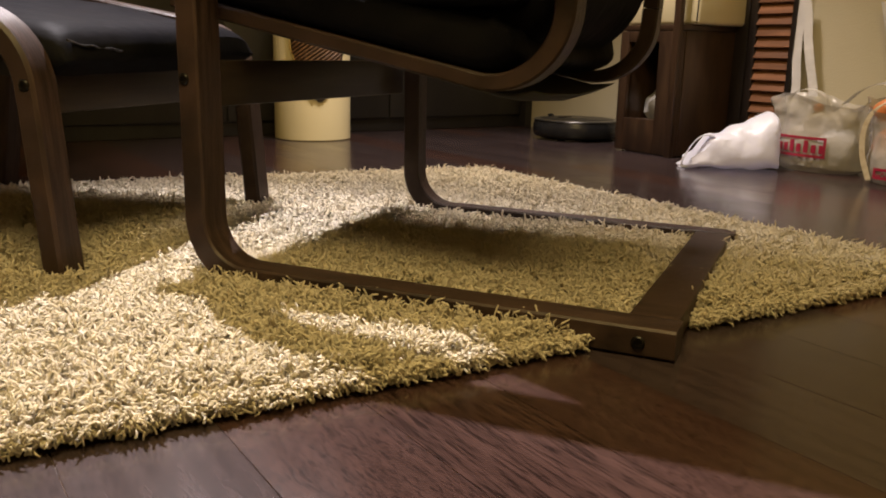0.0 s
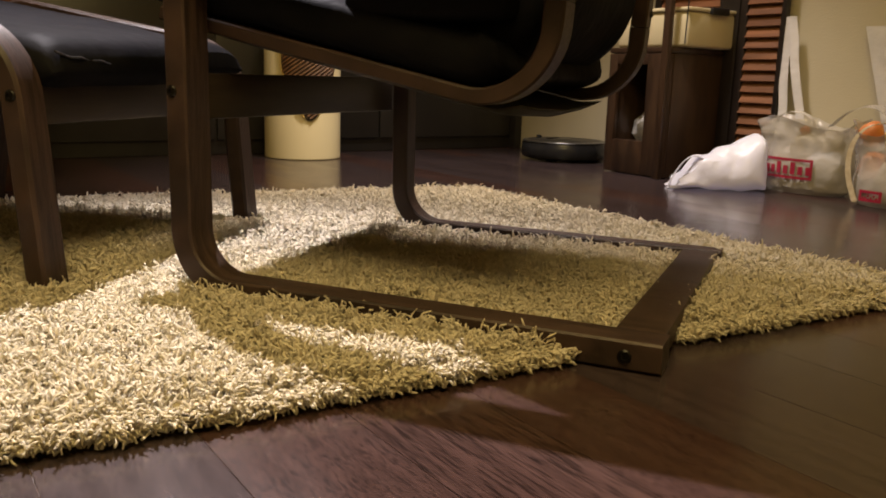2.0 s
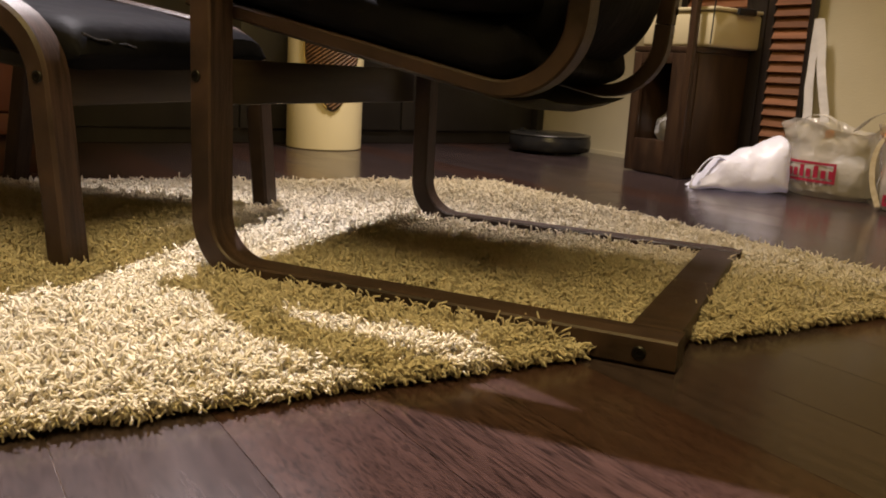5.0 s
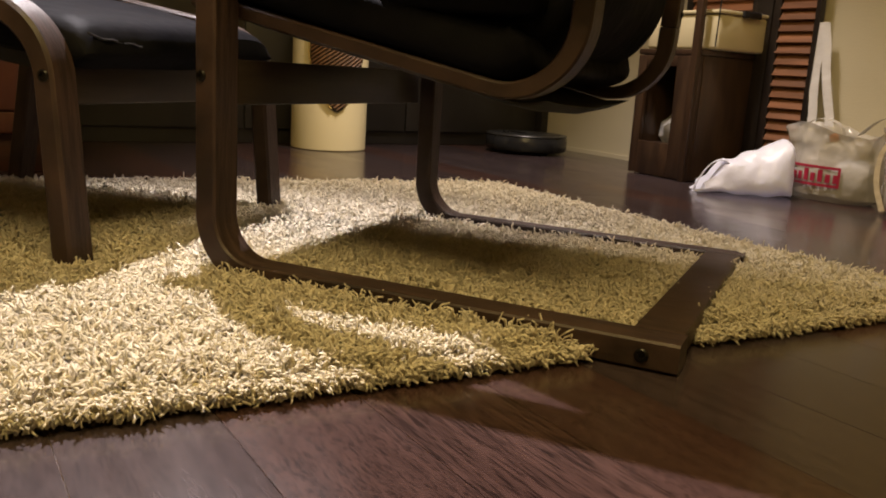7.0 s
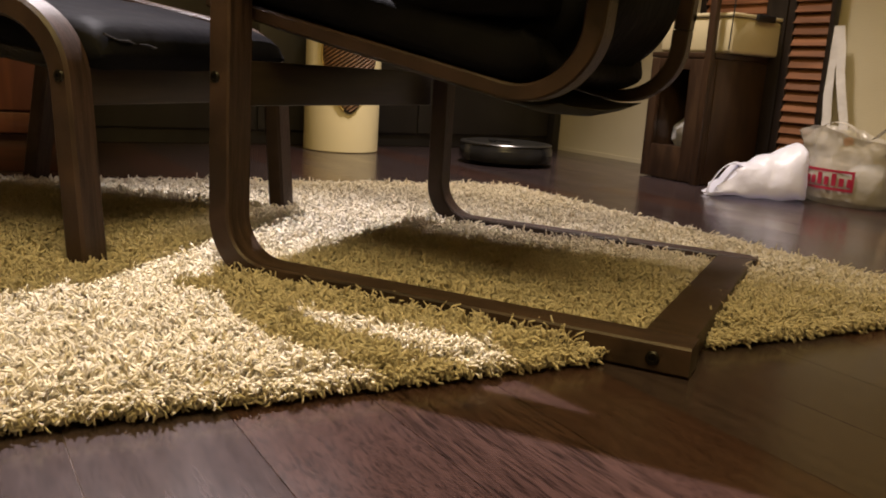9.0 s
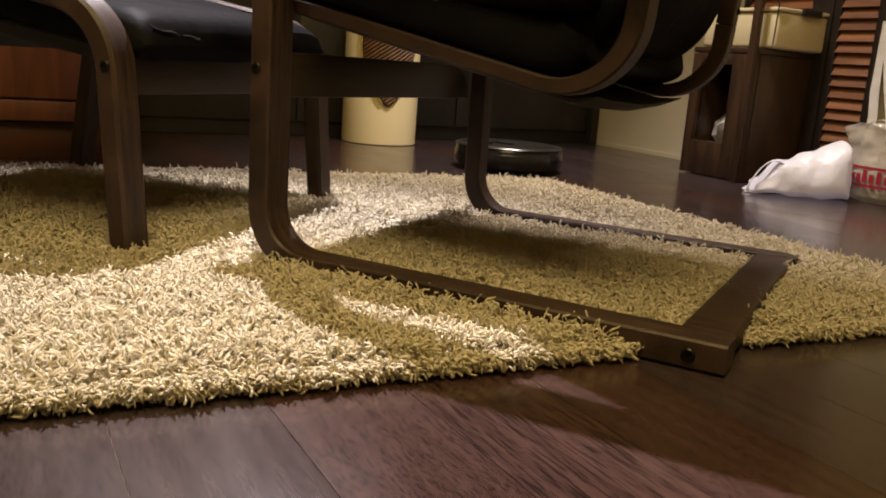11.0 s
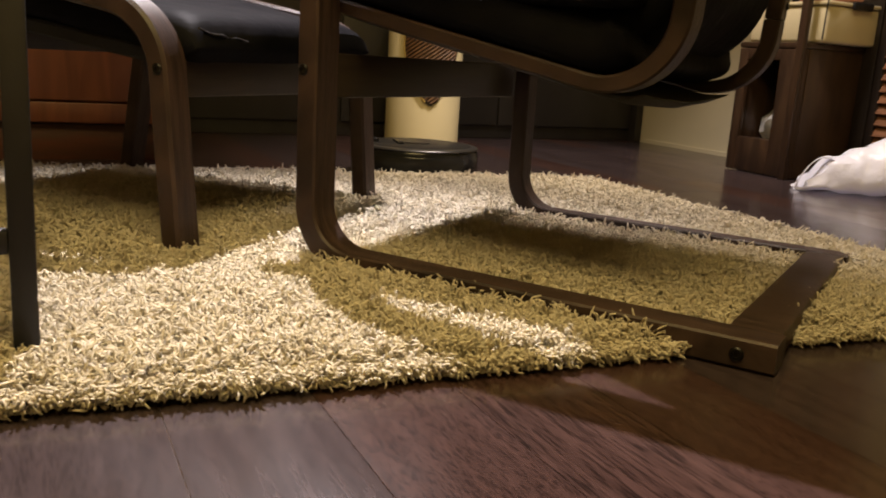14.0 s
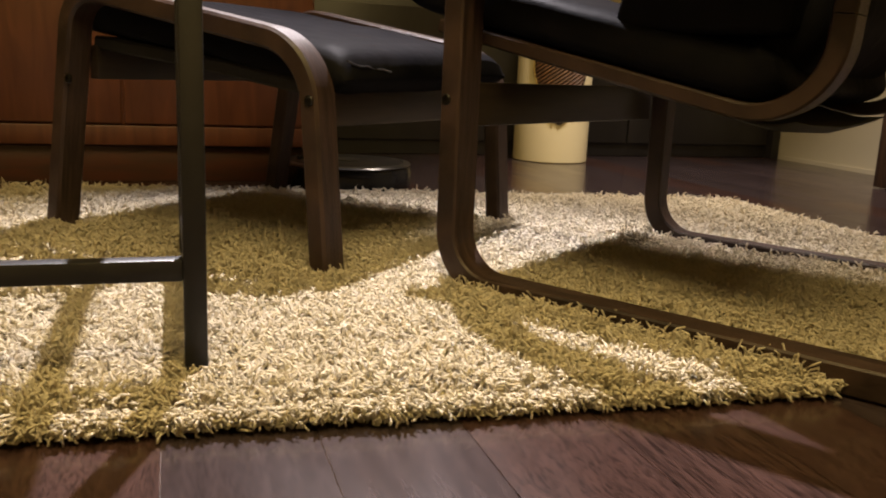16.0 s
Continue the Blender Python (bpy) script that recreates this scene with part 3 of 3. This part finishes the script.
# ---- louvred folding screen ----
screen = thing("folding_screen", ROOM @ pose(-1.26, 2.235, 0), "brown louvred folding screen against the wall", "screen")
for x0, x1 in ((0.0, 0.33), (0.405, 0.59)):
    fr = bmesh.new()
    wst = 0.03
    add_box(fr, x0, x0 + wst, -0.03, -0.004, 0, 1.4, 0.002)
    add_box(fr, x1 - wst * 0.6, x1, -0.03, -0.004, 0, 1.4, 0.002)
    add_box(fr, x0 + wst, x1 - wst * 0.6, -0.03, -0.004, 0, 0.05, 0.002)
    add_box(fr, x0 + wst, x1 - wst * 0.6, -0.03, -0.004, 1.35, 1.4, 0.002)
    part("screen_frame", fr, M_STILE, screen, "dark wooden frame")
    if not x0:
        part("hinge_stile", boxed(x1 + 0.002, 0.403, -0.034, -0.004, 0, 1.4, 0.003), M_STILE, screen, "broad dark stile")
    slat = mesh_from(boxed(x0 + wst - 0.003, x1 - wst * 0.6 + 0.003, -0.0235, 0.0235, -0.0035, 0.0035, 0.001, 1), "slat", M_SCREEN)
    for i in range(34):
        s = new("slat", slat)
        s.parent = screen
        s.matrix_basis = pose(0, -0.018, 0.07 + i * 0.0378, 63 + 3 * math.sin(i * 2.1), 0, 0)

# ---- carrier bags ----
white = thing("carrier_bag", ROOM @ pose(-0.66, 1.86, 0), "white polythene carrier bag lying slack on the floor", "bag")


def slack_bag():
    """A slack bag lying down: flat at its mouth, puffed at its closed end."""
    bm, rings = bmesh.new(), []
    n, m = 26, 30
    for i in range(n):
        f = i / (n - 1)
        x = 0.305 * f
        h = 0.105 + 0.095 * f if f < 0.84 else 0.185 * math.sqrt(max(0.12, 1 - ((f - 0.84) / 0.17) ** 2))
        w = (0.045 + 0.06 * f) if f < 0.7 else 0.087
        if f > 0.86:
            w *= math.sqrt(max(0.05, 1 - ((f - 0.86) / 0.15) ** 2))
        ring = []
        for j in range(m):
            a = 2 * math.pi * j / m
            cy, cz = math.cos(a), math.sin(a)
            z = h / 2 + h / 2 * math.copysign(abs(cz) ** 0.7, cz)
            y = w * math.copysign(abs(cy) ** 0.6, cy) * (1.25 - 0.55 * z / h)
            p = Vector((x + 0.100 * (1 - f) * (z / h) ** 1.1 + (0.012 * math.sin(9 * a) if i == 0 else 0), y, z))
            p += 0.004 * Vector(noise.noise_vector(p * 8)) + 0.0025 * Vector(noise.noise_vector(p * 40)) * (1.6 - f)
            crease = abs(noise.noise(Vector((p.x * 9 + p.z * 5, p.y * 7, p.z * 12 - p.x * 6)))) - 0.15
            p += Vector((0, 0.020 * crease * (1 if p.y > 0 else -1), 0.02 * crease))
            p.z = max(p.z, 0.002)
            ring.append(bm.verts.new(p))
        rings.append(ring)
    for r0, r1 in zip(rings, rings[1:]):
        for j in range(m):
            bm.faces.new((r0[j], r0[(j + 1) % m], r1[(j + 1) % m], r1[j]))
    bm.faces.new(rings[0][::-1])
    bm.faces.new(rings[-1])
    bmesh.ops.recalc_face_normals(bm, faces=bm.faces)
    return bm


bag_turn = pose(-0.062, -0.105, 0, 0, 0, 57)
part("body", slack_bag(), M_WHITEBAG, white, m=bag_turn)
for k, (dy, top) in enumerate(((-0.035, 0.118),)):
    pts = [bag_turn @ Vector(p) for p in ((0.11, dy, 0.095), (0.080, dy, 0.112), (0.052, dy, 0.108), (0.028, dy, 0.088), (0.008, dy, 0.055), (-0.008, dy, 0.024), (-0.006, dy, 0.007), (0.016, dy, 0.010))]
    for _ in range(3):
        pts = [pts[0]] + [a.lerp(b, q) for a, b in zip(pts, pts[1:]) for q in (0.25, 0.75)] + [pts[-1]]
    part("handle", strap(pts, 0.026, (-0.5, 0.85, 0.1), 0.003), M_WHITEBAG, white)


def full_bag(name, m, label, rx, ry, h, seed, mat):
    th = thing(name, m, label, "bag", "shopping bags on the floor")
    prof = [(0.80, 0.0), (0.96, 0.02), (1.0, h * 0.35), (1.0, h * 0.7), (1.05, h * 0.9), (1.14, h)]
    bm, rings, n = bmesh.new(), [], 44
    fine = []
    for (r0, z0), (r1, z1) in zip(prof, prof[1:]):
        fine += [(r0 + (r1 - r0) * k / 4, z0 + (z1 - z0) * k / 4) for k in range(4)]
    fine.append(prof[-1])
    for r, z in fine:
        ring = []
        for j in range(n):
            a = 2 * math.pi * j / n
            pleat = 1 + 0.05 * (z / h) * math.sin(a * 7 + seed) + 0.03 * (z / h) * math.sin(a * 13 + seed * 2)
            p = Vector((rx * r * pleat * math.cos(a), ry * r * pleat * math.sin(a), z + 0.02 * (z / h) * math.sin(3 * a + seed)))
            p += 0.009 * Vector(noise.noise_vector(p * 13 + Vector((seed, 0, 0)))) * min(1, z / 0.03) + 0.004 * Vector(noise.noise_vector(p * 40)) * min(1, z / 0.03)
            fold = abs(noise.noise(Vector((p.x * 16 + p.z * 9 + seed, p.y * 16, p.z * 14)))) - 0.2
            p += 0.018 * fold * Vector((math.cos(a), math.sin(a), 0)) * min(1, z / 0.03)
            p.z = max(p.z, 0.001)
            ring.append(bm.verts.new(p))
        rings.append(ring)
    for r0, r1 in zip(rings, rings[1:]):
        for j in range(n):
            bm.faces.new((r0[j], r0[(j + 1) % n], r1[(j + 1) % n], r1[j]))
    bm.faces.new(rings[0][::-1])
    part("body", bm, mat, th, "translucent wrinkled polythene")
    return th


b2 = full_bag("shopping_bag", ROOM @ pose(-0.475, 2.13, 0), "full translucent shopping bag with a red printed mark", 0.162, 0.100, 0.228, 1.0, M_FILM)
for x, y, z, r, mt in ((-0.055, 0, 0.08, 0.072, M_PAPER), (0.055, 0.01, 0.075, 0.068, M_GREY_PACK), (0.06, 0.02, 0.15, 0.045, M_PAPER), (-0.01, 0.0, 0.14, 0.055, M_PAPER), (-0.01, -0.02, 0.200, 0.017, M_ORANGE)):
    bm = bmesh.new()
    bmesh.ops.create_icosphere(bm, subdivisions=3, radius=r)
    part("packet", wobble(bm, r * 0.35, 14, x * 9), mt, b2, m=pose(x, y, z))


def print_panel(r_x, r_y, a0, a1, z0, z1, off):
    """The mark: a rounded red outline with upright red bars inside, wrapped on the bag."""
    bm = bmesh.new()

    def quad(aa, ab, za, zb):
        n = 6
        prev = None
        for k in range(n + 1):
            a = aa + (ab - aa) * k / n
            c, s = math.cos(a), math.sin(a)
            cur = [bm.verts.new((r_x * off * c, r_y * off * s, z)) for z in (za, zb)]
            inn = [bm.verts.new((r_x * (off - 0.012) * c, r_y * (off - 0.012) * s, z)) for z in (za, zb)]
            row = cur + inn[::-1]
            if prev:
                for i in range(4):
                    bm.faces.new((prev[i], prev[(i + 1) % 4], row[(i + 1) % 4], row[i]))
            else:
                bm.faces.new(row)
            prev = row
        bm.faces.new(prev[::-1])
    t = 0.008
    da = t / r_x
    quad(a0, a1, z1 - t, z1)
    quad(a0, a1, z0, z0 + t)
    quad(a0, a0 + da, z0 + t, z1 - t)
    quad(a1 - da, a1, z0 + t, z1 - t)
    k = 8
    for i in range(k):
        f0 = a0 + (a1 - a0) * (i + 0.45) / (k + 0.3)
        quad(f0, f0 + (a1 - a0) * 0.075, z0 + 0.014, z1 - (0.012 if i in (0, 3, 5) else 0.024))
    bmesh.ops.recalc_face_normals(bm, faces=bm.faces)
    return bm


part("printed_mark", print_panel(0.162, 0.100, radians(-134), radians(-63), 0.050, 0.114, 1.06), M_RED, b2, "red printed outline with bars")
for low, high in ((-0.171, -0.190), (-0.096, -0.176)):
    pts = [(low + (high - low) * f + 0.004 * math.sin(f * 9), 0.08 + 0.004 * f, 0.19 + 0.38 * f) for f in (0, 0.2, 0.4, 0.6, 0.8, 1.0)]
    part("handle", strap(pts, 0.030, (1, 0.2, 0.05)), M_HANDLE, b2, "long upright polythene handle")
for pts, w in ((((0.05, 0.02, 0.215), (0.10, 0.03, 0.268), (0.17, 0.03, 0.290), (0.235, 0.02, 0.272), (0.275, 0.0, 0.222)), 0.035),
               (((-0.10, -0.05, 0.215), (-0.075, -0.06, 0.252), (-0.02, -0.06, 0.262), (0.03, -0.055, 0.247), (0.045, -0.05, 0.21)), 0.014)):
    for _ in range(3):
        pts = [pts[0]] + [Vector(p).lerp(Vector(q), f) for p, q in zip(pts, pts[1:]) for f in (0.25, 0.75)] + [pts[-1]]
    part("handle", strap(pts, w, (0.1, 1, 0.25)), M_FILM, b2, "clear handle flopping over the mouth")
b3 = full_bag("shopping_bag", ROOM @ pose(-0.16, 2.08, 0), "full translucent shopping bag of orange and yellow packets", 0.115, 0.10, 0.225, 4.0, M_FILM)
for x, y, z, r, mt in ((-0.075, -0.01, 0.205, 0.040, M_ORANGE), (0.02, -0.01, 0.08, 0.075, M_PAPER), (0.0, 0.01, 0.205, 0.045, M_YELLOW), (-0.04, -0.03, 0.11, 0.05, M_ORANGE), (0.03, -0.04, 0.15, 0.045, M_PAPER)):
    bm = bmesh.new()
    bmesh.ops.create_icosphere(bm, subdivisions=3, radius=r)
    part("packet", wobble(bm, r * 0.35, 14, x * 9), mt, b3, m=pose(x, y, z))
for dx, dy in ((0.02, -0.003),):
    pts = [(-0.075 + dx, -0.098 + dy, 0.012), (-0.108 + dx, -0.100 + dy, 0.09), (-0.108 + dx, -0.098 + dy, 0.18), (-0.07 + dx, -0.09 + dy, 0.236), (-0.01 + dx, -0.06, 0.246), (0.04, -0.03, 0.225)]
    for _ in range(3):
        pts = [pts[0]] + [Vector(p).lerp(Vector(q), f) for p, q in zip(pts, pts[1:]) for f in (0.25, 0.75)] + [pts[-1]]
    part("strap", strap(pts, 0.016, (1, 0.15, 0.3), 0.002), M_STRAP, b3, "cream woven strap")
part("printed_mark", print_panel(0.115, 0.10, radians(-112), radians(-78), 0.018, 0.05, 1.06), M_RED, b3, "small red printed mark")
pts = [(-0.09 - 0.11 * f, 0.15, 0.17 + 0.36 * f) for f in (0, 0.25, 0.5, 0.75, 1.0)]
part("handle", strap(pts, 0.065, (1, 0.2, 0)), M_HANDLE, b3, "long upright polythene handle")

# ---- robot vacuum ----
robot = thing("robot_vacuum", ROOM @ pose(-1.6, 2.06, 0), "round black robot vacuum with silver rim, driving over the floor", "robot vacuum")
part("body", lathe([(0.150, 0.008), (0.168, 0.016), (0.170, 0.030), (0.170, 0.072), (0.166, 0.078), (0.02, 0.079)], 64), M_ROBOT, robot, "glossy black drum body")
part("rim", lathe([(0.168, 0.0775), (0.171, 0.081), (0.168, 0.0845), (0.150, 0.0865), (0.148, 0.080)], 64), M_SILVER, robot, "silver rim ring")
part("top_plate", lathe([(0.147, 0.0795), (0.147, 0.0860), (0.143, 0.0880), (0.01, 0.0885)], 64), M_ROBOT_TOP, robot, "dark grey top plate")
part("button_ring", lathe([(0.036, 0.0885), (0.036, 0.0905), (0.030, 0.0915), (0.005, 0.0912)], 32), M_SILVER, robot)
part("handle", boxed(0.045, 0.062, -0.045, 0.045, 0.0885, 0.093, 0.002), M_ROBOT, robot)
part("sensor", lathe([(0.012, 0.0885), (0.012, 0.097), (0.008, 0.1), (0.002, 0.1)], 20), M_ROBOT, robot, m=pose(0.125, 0, 0))
part("bumper", lathe([(0.1705, 0.022), (0.1725, 0.026), (0.1725, 0.060), (0.1705, 0.064)], 64), M_ROBOT, robot)
for s in (-1, 1):
    wh = lathe([(0.03, -0.01), (0.033, -0.006), (0.033, 0.006), (0.03, 0.01)], 24)
    part("wheel", wh, M_SLING, robot, m=pose(0, 0.11 * s, 0.033, 90, 0, 0))
for shell_part in robot.children:
    for v in shell_part.data.vertices:
        v.co.x, v.co.y = v.co.x * 1.05, v.co.y * 1.05

# ---- floor planks ----
cuts = [-0.022 + 0.143 * k for k in range(-21, 17)]
STAIN = {-4: 1, -3: 0, -2: 0, -1: 1, 0: 2, 1: 1, 2: 0, 3: 0}      # 0 grey, 1 red, 2 open grain
rng = random.Random(5)
plank_meshes = {}
for row, (va, vb) in enumerate(zip(cuts, cuts[1:]), -21):
    va, vb = max(va, V0), min(vb, V1)
    if vb - va < 0.02:
        continue
    u = U0 - rng.uniform(0, 1.0)
    while u < U1:
        length = 2.9 if -4 <= row <= 3 else rng.choice((0.9, 1.2, 1.5))
        a, b = max(u, U0), min(u + length, U1)
        u += length
        if b - a < 0.05:
            continue
        stain = STAIN.get(row, rng.choice((0, 0, 1)))
        k = (round(b - a, 3), round(vb - va, 3), stain)
        if k not in plank_meshes:
            plank_meshes[k] = mesh_from(boxed(0, b - a - 0.0008, 0, vb - va - 0.0008, -0.006, 0.0, 0.0002, 1), "plank", (M_FLOOR, M_FLOOR_RED, M_FLOOR_OPEN)[stain], False)
        p = new("plank", plank_meshes[k])
        p.parent = floor
        p.matrix_basis = pose(a, va, 0)

# ---- shag rug ----
CORNERS = [Vector((-1.15, -0.92)), Vector((0.362, -0.92)), Vector((0.490, 1.05)), Vector((-0.84, 1.05))]


def on_rug(s, t):
    c = CORNERS
    return (1 - s) * (1 - t) * c[0] + s * (1 - t) * c[1] + s * t * c[2] + (1 - s) * t * c[3]


rug = thing("shag_rug", ROOM, "thick cream shag rug with long curly pile", "rug")
bm = bmesh.new()
low = [bm.verts.new((*on_rug(s, t), 0.001)) for s, t in ((0.012, 0.008), (0.992, 0.008), (0.992, 0.994), (0.012, 0.994))]
high = [bm.verts.new((v.co.x, v.co.y, 0.010)) for v in low]
bm.faces.new(low[::-1])
bm.faces.new(high)
for i in range(4):
    bm.faces.new((low[i], low[(i + 1) % 4], high[(i + 1) % 4], high[i]))
part("backing", bm, M_BACKING, rug, smooth=False)


def pile(count):
    """The yarn: thick curly three-sided strands in tufts, matted in clumps that lean this way and that."""
    g = np.random.default_rng(11)
    per = 4
    tufts = count // per
    s, t = g.random(tufts), g.random(tufts)
    s[:3200] = 1 - g.random(3200) * 0.014                 # extra yarn along the two free edges
    t[3200:5400] = 1 - g.random(2200) * 0.010
    s, t = np.repeat(s, per), np.repeat(t, per)
    tuft_az, tuft_lean = np.repeat(g.normal(0, 1.8, tufts), per), np.repeat(g.normal(0.35, 0.25, tufts), per)
    tuft_long = np.repeat(g.normal(1.0, 0.13, tufts), per)
    c = np.array([[v.x, v.y] for v in CORNERS])
    xy = ((1 - s) * (1 - t))[:, None] * c[0] + (s * (1 - t))[:, None] * c[1] + (s * t)[:, None] * c[2] + ((1 - s) * t)[:, None] * c[3]
    # where the furniture presses the pile flat
    a = radians(TURN)
    wx, wy = xy[:, 0] * np.cos(a) - xy[:, 1] * np.sin(a), xy[:, 0] * np.sin(a) + xy[:, 1] * np.cos(a)
    e = 0.003
    press = (wx > -0.09 - e) & (wx < 0.629) & (wy > -0.001) & (wy < 0.054 + e)
    press |= (wx > -0.058 - e) & (wx < 0.63) & (wy > 0.628 - e) & (wy < 0.682 + e)
    press |= (wx > 0.56 - e) & (wx < 0.622) & (wy > 0) & (wy < 0.68)
    b = radians(10.7)
    qx, qy = wx + 0.231, wy + 0.12
    sx, sy = -(qx * np.cos(b) + qy * np.sin(b)), -qx * np.sin(b) + qy * np.cos(b)
    for x0 in (-0.028, 0.575):
        for y0 in (0.0, 0.636):
            press |= (sx > x0 - e) & (sx < x0 + 0.046 + e) & (sy > y0 - e) & (sy < y0 + 0.054 + e)
    for fu in (0.268, -0.28):
        press |= (abs(xy[:, 0] - fu) < 0.014) & (abs(xy[:, 1] + 0.416) < 0.014)
    dense = np.where(xy[:, 0] > -0.12, 1.0, 0.62) * np.where(xy[:, 1] < -0.72, 0.4, 1.0)
    keep = ~press & (np.repeat(g.random(tufts), per) < dense)
    xy, s, t, tuft_az, tuft_lean, tuft_long = xy[keep], s[keep], t[keep], tuft_az[keep], tuft_lean[keep], tuft_long[keep]
    n = len(xy)
    xy = xy + g.normal(0, 0.0032, (n, 2))
    u, v = xy[:, 0], xy[:, 1]
    drift = 2.2 * np.sin(7.3 * u + 2.0 * np.sin(5.1 * v)) + 1.7 * np.sin(9.7 * v + 1.3 * np.sin(6.4 * u)) + 1.4 * np.sin(31 * u + 2 * np.sin(23 * v))
    clump = np.sin(47 * u + 2.1 * np.sin(39 * v + 0.7)) * np.sin(53 * v + 1.9 * np.sin(43 * u))
    az = drift + tuft_az + g.normal(0, 0.6, n)
    lean = np.clip(tuft_lean + g.normal(0, 0.25, n), 0.02, 1.2)
    length = g.uniform(0.021, 0.030, n) * tuft_long * (1 + 0.12 * clump)
    bend = g.normal(0.0, 0.5, n)
    # the rim splays outwards and hangs to the floor
    root = np.full(n, 0.010)
    hang = np.zeros(n)
    for dist, ang in ((s * 1.38, np.pi), ((1 - s) * 1.38, 0.0), (t * 1.97, -np.pi / 2), ((1 - t) * 1.97, np.pi / 2)):
        rim = dist < 0.022
        az = np.where(rim, ang + g.normal(0, 0.75, n), az)
        lean = np.where(rim, np.clip(g.normal(0.75, 0.35, n), 0.1, 1.3), lean)
        root = np.where(rim, g.uniform(0.002, 0.012, n), root)
        length = np.where(rim, length * 0.78, length)
        hang = np.where(rim, 0.55, hang)
    rad = g.uniform(0.0010, 0.0016, n) * np.where(xy[:, 0] > -0.12, 1.0, 1.3)
    p = np.column_stack([xy, root])
    rings = []
    seg = 4
    for k in range(seg):
        d = np.column_stack([np.sin(lean) * np.cos(az), np.sin(lean) * np.sin(az), np.cos(lean)])
        side = np.column_stack([-np.sin(az), np.cos(az), np.zeros(n)])
        up = np.cross(d, side)
        r = rad * (0.8, 1.0, 1.2, 1.0)[k]
        ring = [p + r[:, None] * (np.cos(w + 0.7 * k) * side + np.sin(w + 0.7 * k) * up) for w in (0.0, 2.094, 4.189)]
        rings.append(np.stack(ring, 1))
        p = p + d * (length * (0.46, 0.28, 0.26, 0.0)[k])[:, None]
        p[:, 2] = np.maximum(p[:, 2], 0.003)
        # the yarn stands up from its knot, then its end curls over to any side
        lean = np.clip((0.85, 1.35, 1.5, 0)[k] + hang + bend * 0.6 + g.normal(0, 0.35, n), 0.1, 2.6)
        az = az + g.normal(0, (0.9, 1.1, 0.6, 0)[k], n) * np.where(hang > 0, 0.6, 1.0)
    co = np.stack(rings, 1).reshape(-1, 3)
    base_i = (np.arange(n) * seg * 3)[:, None]
    quads = []
    for k in range(seg - 1):
        for j in range(3):
            j2 = (j + 1) % 3
            quads.append(np.hstack([base_i + k * 3 + j, base_i + k * 3 + j2, base_i + (k + 1) * 3 + j2, base_i + (k + 1) * 3 + j]))
    quads = np.stack(quads, 1).reshape(-1, 4)
    tris = np.hstack([base_i + (seg - 1) * 3, base_i + (seg - 1) * 3 + 1, base_i + (seg - 1) * 3 + 2])
    me = bpy.data.meshes.new("shag_yarn")
    me.vertices.add(len(co))
    me.vertices.foreach_set("co", co.ravel())
    me.loops.add(quads.size + tris.size)
    me.loops.foreach_set("vertex_index", np.concatenate([quads.ravel(), tris.ravel()]).astype(np.int32))
    me.polygons.add(len(quads) + len(tris))
    starts = np.concatenate([np.arange(len(quads)) * 4, quads.size + np.arange(len(tris)) * 3]).astype(np.int32)
    me.polygons.foreach_set("loop_start", starts)
    me.update(calc_edges=True)
    me.validate()
    me.materials.append(M_PILE)
    me.shade_smooth()
    ob = new("shag_yarn", me)
    ob.parent = rug
    return tagged(ob, "long curly cream yarn", kind="stuff")


pile(215000)


# ---- what moves ----
def motions():
    track = [(0.0, -1.575, 2.06, 200), (3.0, -1.60, 2.06, 200), (4.0, -1.68, 2.05, 215), (6.5, -1.88, 1.99, 260), (7.5, -1.80, 1.83, 290),
             (8.0, -1.70, 1.735, 296), (8.5, -1.62, 1.62, 300), (9.0, -1.54, 1.53, 300), (9.5, -1.445, 1.405, 300), (10.0, -1.363, 1.33, 300), (12.5, -1.06, 0.936, 270),
             (13.0, -1.10, 0.855, 262), (13.5, -1.10, 0.73, 262), (14.0, -1.09, 0.61, 258), (14.5, -1.12, 0.48, 250), (15.0, -1.14, 0.33, 265),
             (15.5, -1.145, 0.20, 268), (16.0, -1.15, 0.025, 270)]
    walk(robot, [(t, ROOM @ pose(u, v, 0, 0, 0, a)) for t, u, v, a in track])


motions()
